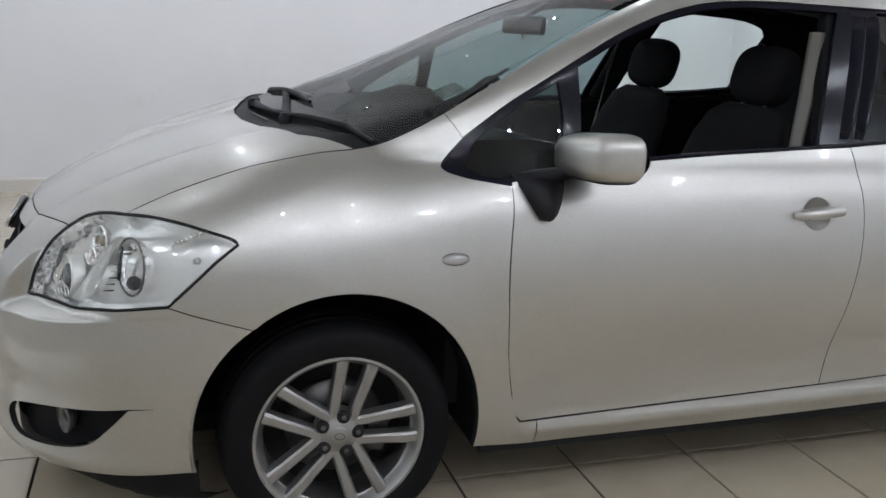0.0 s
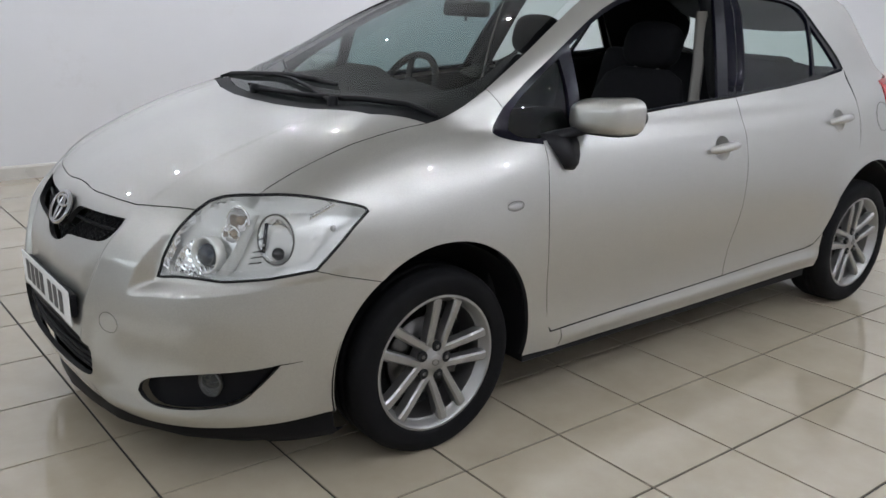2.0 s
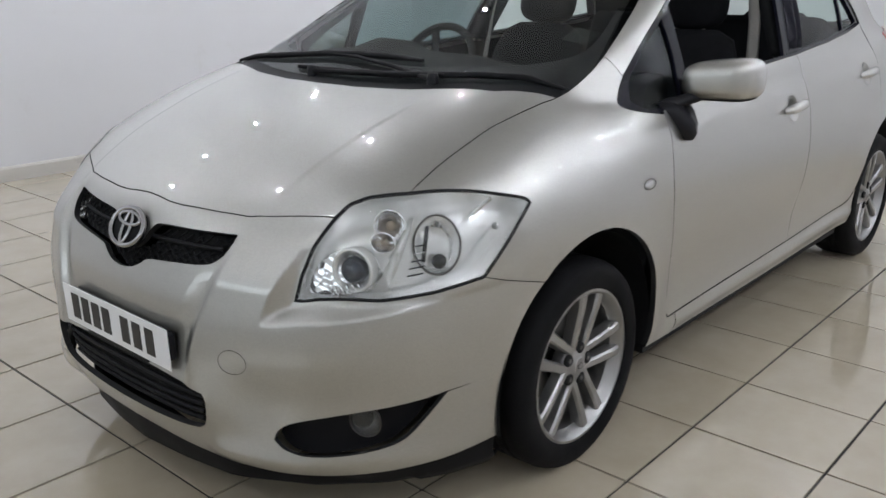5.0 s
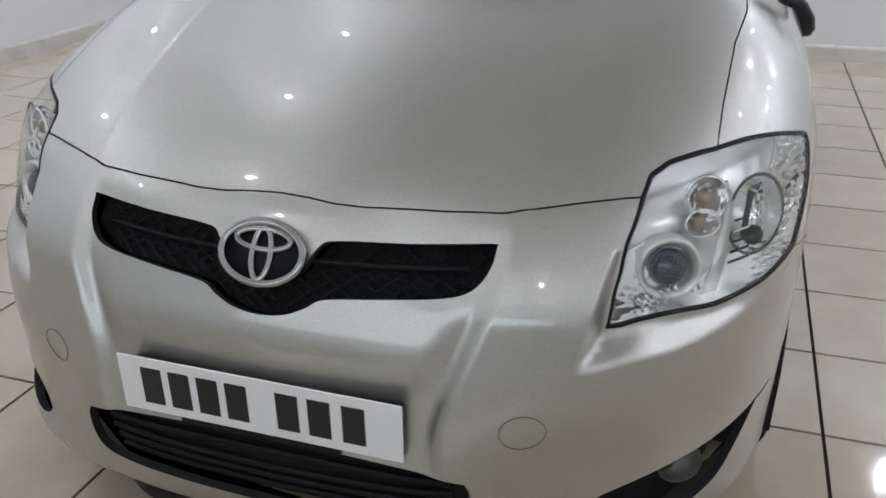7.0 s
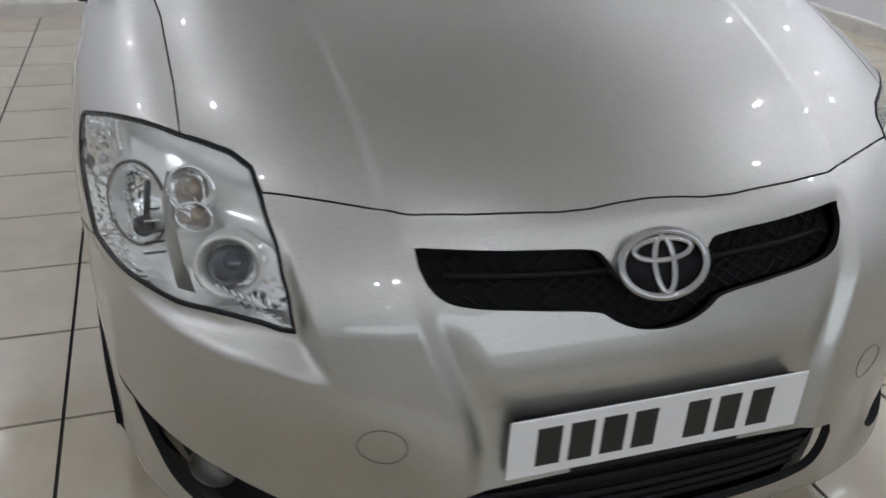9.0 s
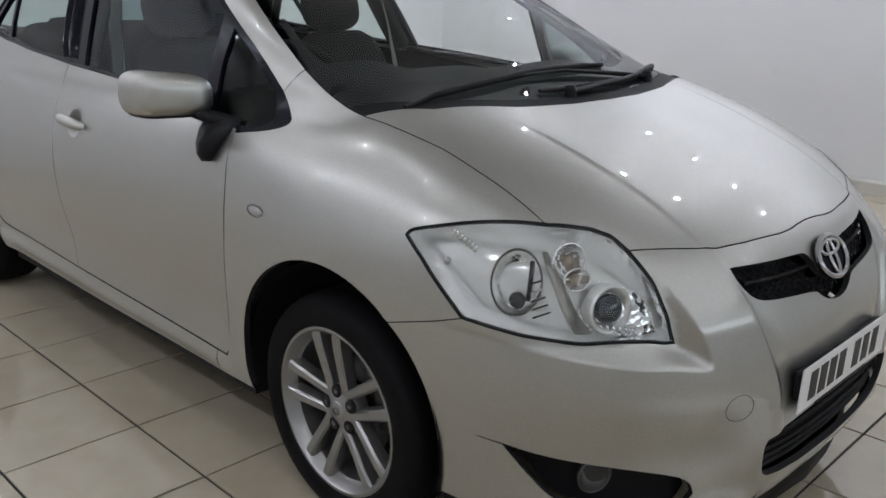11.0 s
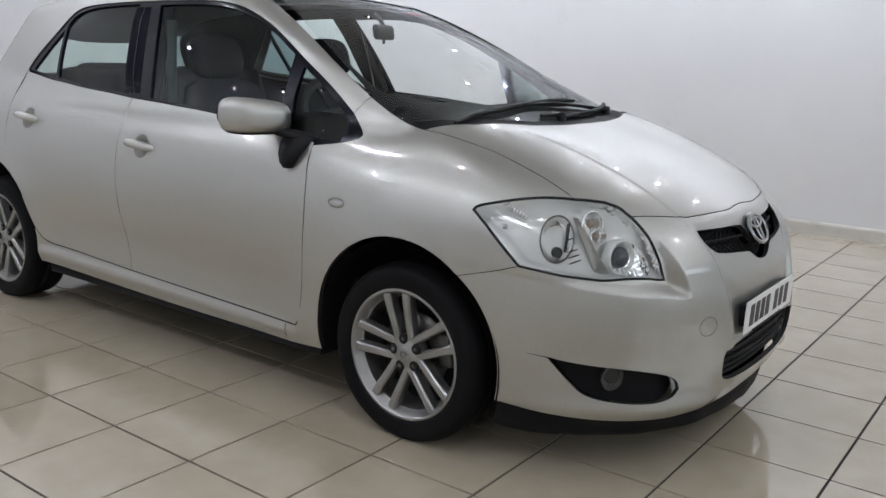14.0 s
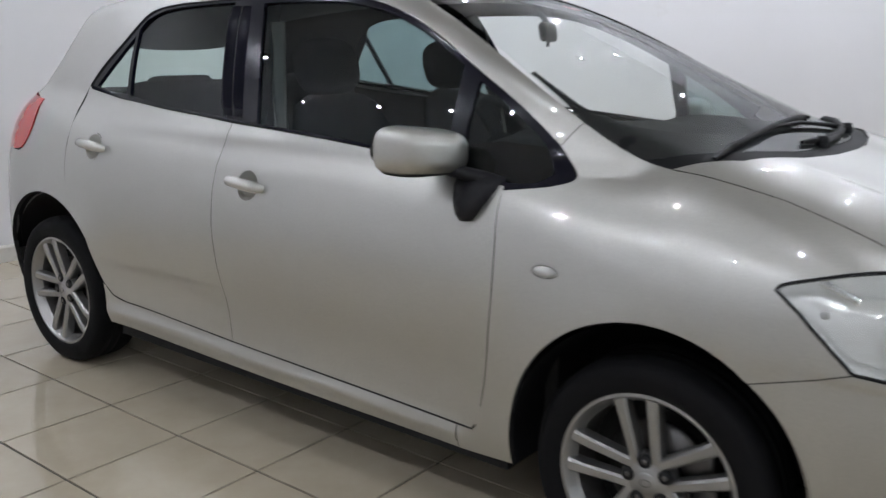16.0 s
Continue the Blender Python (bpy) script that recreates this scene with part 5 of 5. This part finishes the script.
# belts hang from the door pillars
for side in (-1, 1):
    part("seat_belt", tube(bmesh.new(), [(1.50, side * .600, 1.36), (1.46, side * .640, 1.15), (1.42, side * .665, .90), (1.38, side * .66, .60)], .023, 6, flat=.12), material("belt_grey", (.20, .19, .17), .8) if side < 0 else bpy.data.materials["belt_grey"], car, "grey seat belt")
    part("pillar_inner", box(bmesh.new(), (.10, .05, .44), pose(1.53, side * .655, 1.22, side * 24, 15, 0), .02), DASH, car)
# papers on the screen
def on_screen(name, x, y, w, h, mat, label):
    p, n = on_skin(x, y)
    m = seat_on(p - n * .009, n, (1, 0, .5))
    return part(name, box(bmesh.new(), (w, h, .0012), m), mat, car, label, smooth=False)


on_screen("sticker", .915, -.33, .11, .030, RED, "red sticker inside the windscreen")
on_screen("tax_disc", .325, -.585, .085, .080, glass_material("disc_holder", (.55, .60, .58)), "round paper holder inside the windscreen")
# ---- the showroom ----
FLOOR_Z = -.014


def slab(name, size, at, mat, label="", category="", kind="structure"):
    bm = box(bmesh.new(), size)
    me = bpy.data.meshes.new(name)
    bm.to_mesh(me)
    bm.free()
    me.materials.append(mat)
    ob = new(name, me)
    ob.location = (at[0], at[1], at[2] + FLOOR_Z)
    return tagged(ob, label, category, kind=kind)


X0, X1, Y0, Y1 = X_WINDOW, 4.45, -4.0, 4.0
for name, y in (("wall_north", Y1 + .1), ("wall_south", Y0 - .1)):
    slab(name, (X1 - X0 + .4, .2, CEILING_Z), ((X0 + X1) / 2, y, CEILING_Z / 2), WALLPAINT, "plain white painted wall above tile skirting", "wall")
slab("wall_east", (.2, Y1 - Y0, CEILING_Z), (X1 + .1, 0, CEILING_Z / 2), WALLPAINT, "plain white painted wall behind the car", "wall")
slab("wall_west", (.2, Y1 - Y0, SILL_Z), (X0 - .1, 0, SILL_Z / 2), WALLPAINT, "white wall under the shop window", "wall")
slab("wall_west_head", (.2, Y1 - Y0, CEILING_Z - HEAD_Z), (X0 - .1, 0, (CEILING_Z + HEAD_Z) / 2), WALLPAINT, "white wall over the shop window", "wall")
for _s in (-1, 1):
    slab("wall_west_side", (.2, .46, HEAD_Z - SILL_Z), (X0 - .1, _s * 3.77, (SILL_Z + HEAD_Z) / 2), WALLPAINT, "white wall beside the shop window", "wall")
slab("window_1", (.03, 7.08, HEAD_Z - SILL_Z), (X0 - .15, 0, (SILL_Z + HEAD_Z) / 2), WHITE, "wide shop window with a white blind", "window")
slab("ceiling", (X1 - X0 + .4, Y1 - Y0 + .4, .12), ((X0 + X1) / 2, 0, CEILING_Z + .06 - FLOOR_Z), CEIL, "pale grey flat ceiling with downlights", "ceiling")
floor = slab("floor", (X1 - X0 + .4, Y1 - Y0 + .4, .10), ((X0 + X1) / 2, 0, -.0555), GROUT, "glossy beige square floor tiles with dark joints", "floor")


def skirting(name, length, at, turn):
    prof = [(0, 0), (.018, 0), (.018, .085), (.012, .098), (0, .102)]
    bm = bmesh.new()
    ends = []
    for s in (-.5, .5):
        ends.append([bm.verts.new((s * length, y, z)) for y, z in prof])
    for i in range(len(prof)):
        j = (i + 1) % len(prof)
        bm.faces.new((ends[0][i], ends[0][j], ends[1][j], ends[1][i]))
    bm.faces.new(ends[0][::-1])
    bm.faces.new(ends[1])
    bmesh.ops.recalc_face_normals(bm, faces=bm.faces)
    me = bpy.data.meshes.new(name)
    bm.to_mesh(me)
    bm.free()
    me.materials.append(SKIRT)
    ob = new(name, me)
    ob.matrix_world = pose(at[0], at[1], at[2] + FLOOR_Z, 0, 0, turn)
    return tagged(ob, "cream tile skirting along the wall", "baseboard", kind="structure")


skirting("baseboard_north", X1 - X0, ((X0 + X1) / 2, Y1, 0), 180)
skirting("baseboard_south", X1 - X0, ((X0 + X1) / 2, Y0, 0), 0)
skirting("baseboard_east", Y1 - Y0 - .04, (X1, 0, 0), 90)

# ceiling downlights in rows
LAMPGLOW = bpy.data.materials.new("lamp_glow")
LAMPGLOW.use_nodes = True
_b = LAMPGLOW.node_tree.nodes["Principled BSDF"]
_b.inputs["Base Color"].default_value = (.9, .9, .9, 1)
_b.inputs["Emission Color"].default_value = (.91, .955, 1.085, 1)
_b.inputs["Emission Strength"].default_value = LAMP_POWER
LAMPCAN = material("lamp_collar", (.06, .06, .06), .5, .3)
for kind_of, places in (("full", LAMPS), ("small", SMALL_LAMPS)):
    first = None
    for lx, y in places:
        if first is not None:
            copy_thing(first, pose(lx, y, CEILING_Z))
            continue
        label = "round recessed ceiling downlight, lit" if kind_of == "full" else "small ceiling spot with a bare bulb, lit"
        first = thing("ceiling_light", label, "ceiling light", (lx, y, CEILING_Z), group="ceiling downlights" if kind_of == "full" else "small ceiling spots")
        bm = lathe(bmesh.new(), [(.030, -.001), (.031, -.024), (.034, -.026), (.040, -.024), (.046, -.001)], 24)
        part("ring", bm, LAMPCAN, first, "dark metal lamp collar")
        bm = lathe(bmesh.new(), [(0, -.004), (.022, -.004)], 24)
        for f in bm.faces:
            f.normal_flip()
        if kind_of == "full":
            part("diffuser", bm, LAMPGLOW, first, "glowing lamp face")
        else:
            part("reflector", bm, LAMPCAN, first, "dark lamp face")
        bm = lathe(bmesh.new(), [(0, -.036), (.006, -.035), (.0095, -.031), (.011, -.026), (.011, -.005)], 16)
        bmesh.ops.recalc_face_normals(bm, faces=bm.faces)
        part("bulb", bm, LAMPGLOW, first, "small glowing bulb that stands out of the collar")
# ---- loose things by the wall ----
board = thing("display_board", "flat white board lying by the skirting", "board", (1.85, 3.76, FLOOR_Z - .004))
board.rotation_euler[2] = radians(4)
part("panel", box(bmesh.new(), (.46, .20, .022), Matrix.Translation((0, 0, .016)), .003), WHITE, board, "white panel")
part("edge_strip", box(bmesh.new(), (.464, .012, .014), Matrix.Translation((0, -.104, .008)), .002), BLACK, board, "dark edge strip")
# ---- floor tiles: the ones round the car each a piece, the rest joined ----
TILE_S, TILE_D, TILE_X, TILE_Y = .405, .402, -.812, -.206


def tile_mesh(w, d):
    bm = box(bmesh.new(), (w, d, .008), Matrix.Translation((0, 0, -.004)))
    top = [e for e in bm.edges if all(v.co.z > -.001 for v in e.verts)]
    bmesh.ops.bevel(bm, geom=top, offset=.0006, segments=1, affect="EDGES")
    me = bpy.data.meshes.new("floor_tile")
    bm.to_mesh(me)
    bm.free()
    me.materials.append(TILE)
    return me


one = tile_mesh(TILE_S - .0085, TILE_D - .0085)
rv, rf = [], []
base = [tuple(v.co) for v in one.vertices]
basef = [tuple(p.vertices) for p in one.polygons]
for i in range(-15, 15):
    for j in range(-10, 11):
        cx, cy = TILE_X + (i + .5) * TILE_S, TILE_Y + (j + .5) * TILE_D
        if not (X0 + .1 < cx < X1 + .1 and Y0 - .15 < cy < Y1 + .15):
            continue
        dz = FLOOR_Z + random.uniform(-.0004, .0004)
        if -1.75 < cx < 4.3 and -2.3 < cy < 2.3 and not (.2 < cx < 2.4 and abs(cy) < .55) and not (cx > 3.1 and abs(cy) < 1.1):
            ob = new("floor_tile", one)
            ob.location = (cx, cy, dz)
            ob.parent = floor
            ob.matrix_parent_inverse = Matrix.Translation(floor.location).inverted()
        else:
            k = len(rv)
            rv += [(x + cx, y + cy, z + dz) for x, y, z in base]
            rf += [tuple(k + v for v in f) for f in basef]
me = bpy.data.meshes.new("far_tiles")
me.from_pydata(rv, [], rf)
me.materials.append(TILE)
far_tiles = tagged(new("far_tiles", me), kind="stuff")
far_tiles.parent = floor
far_tiles.matrix_parent_inverse = Matrix.Translation(floor.location).inverted()
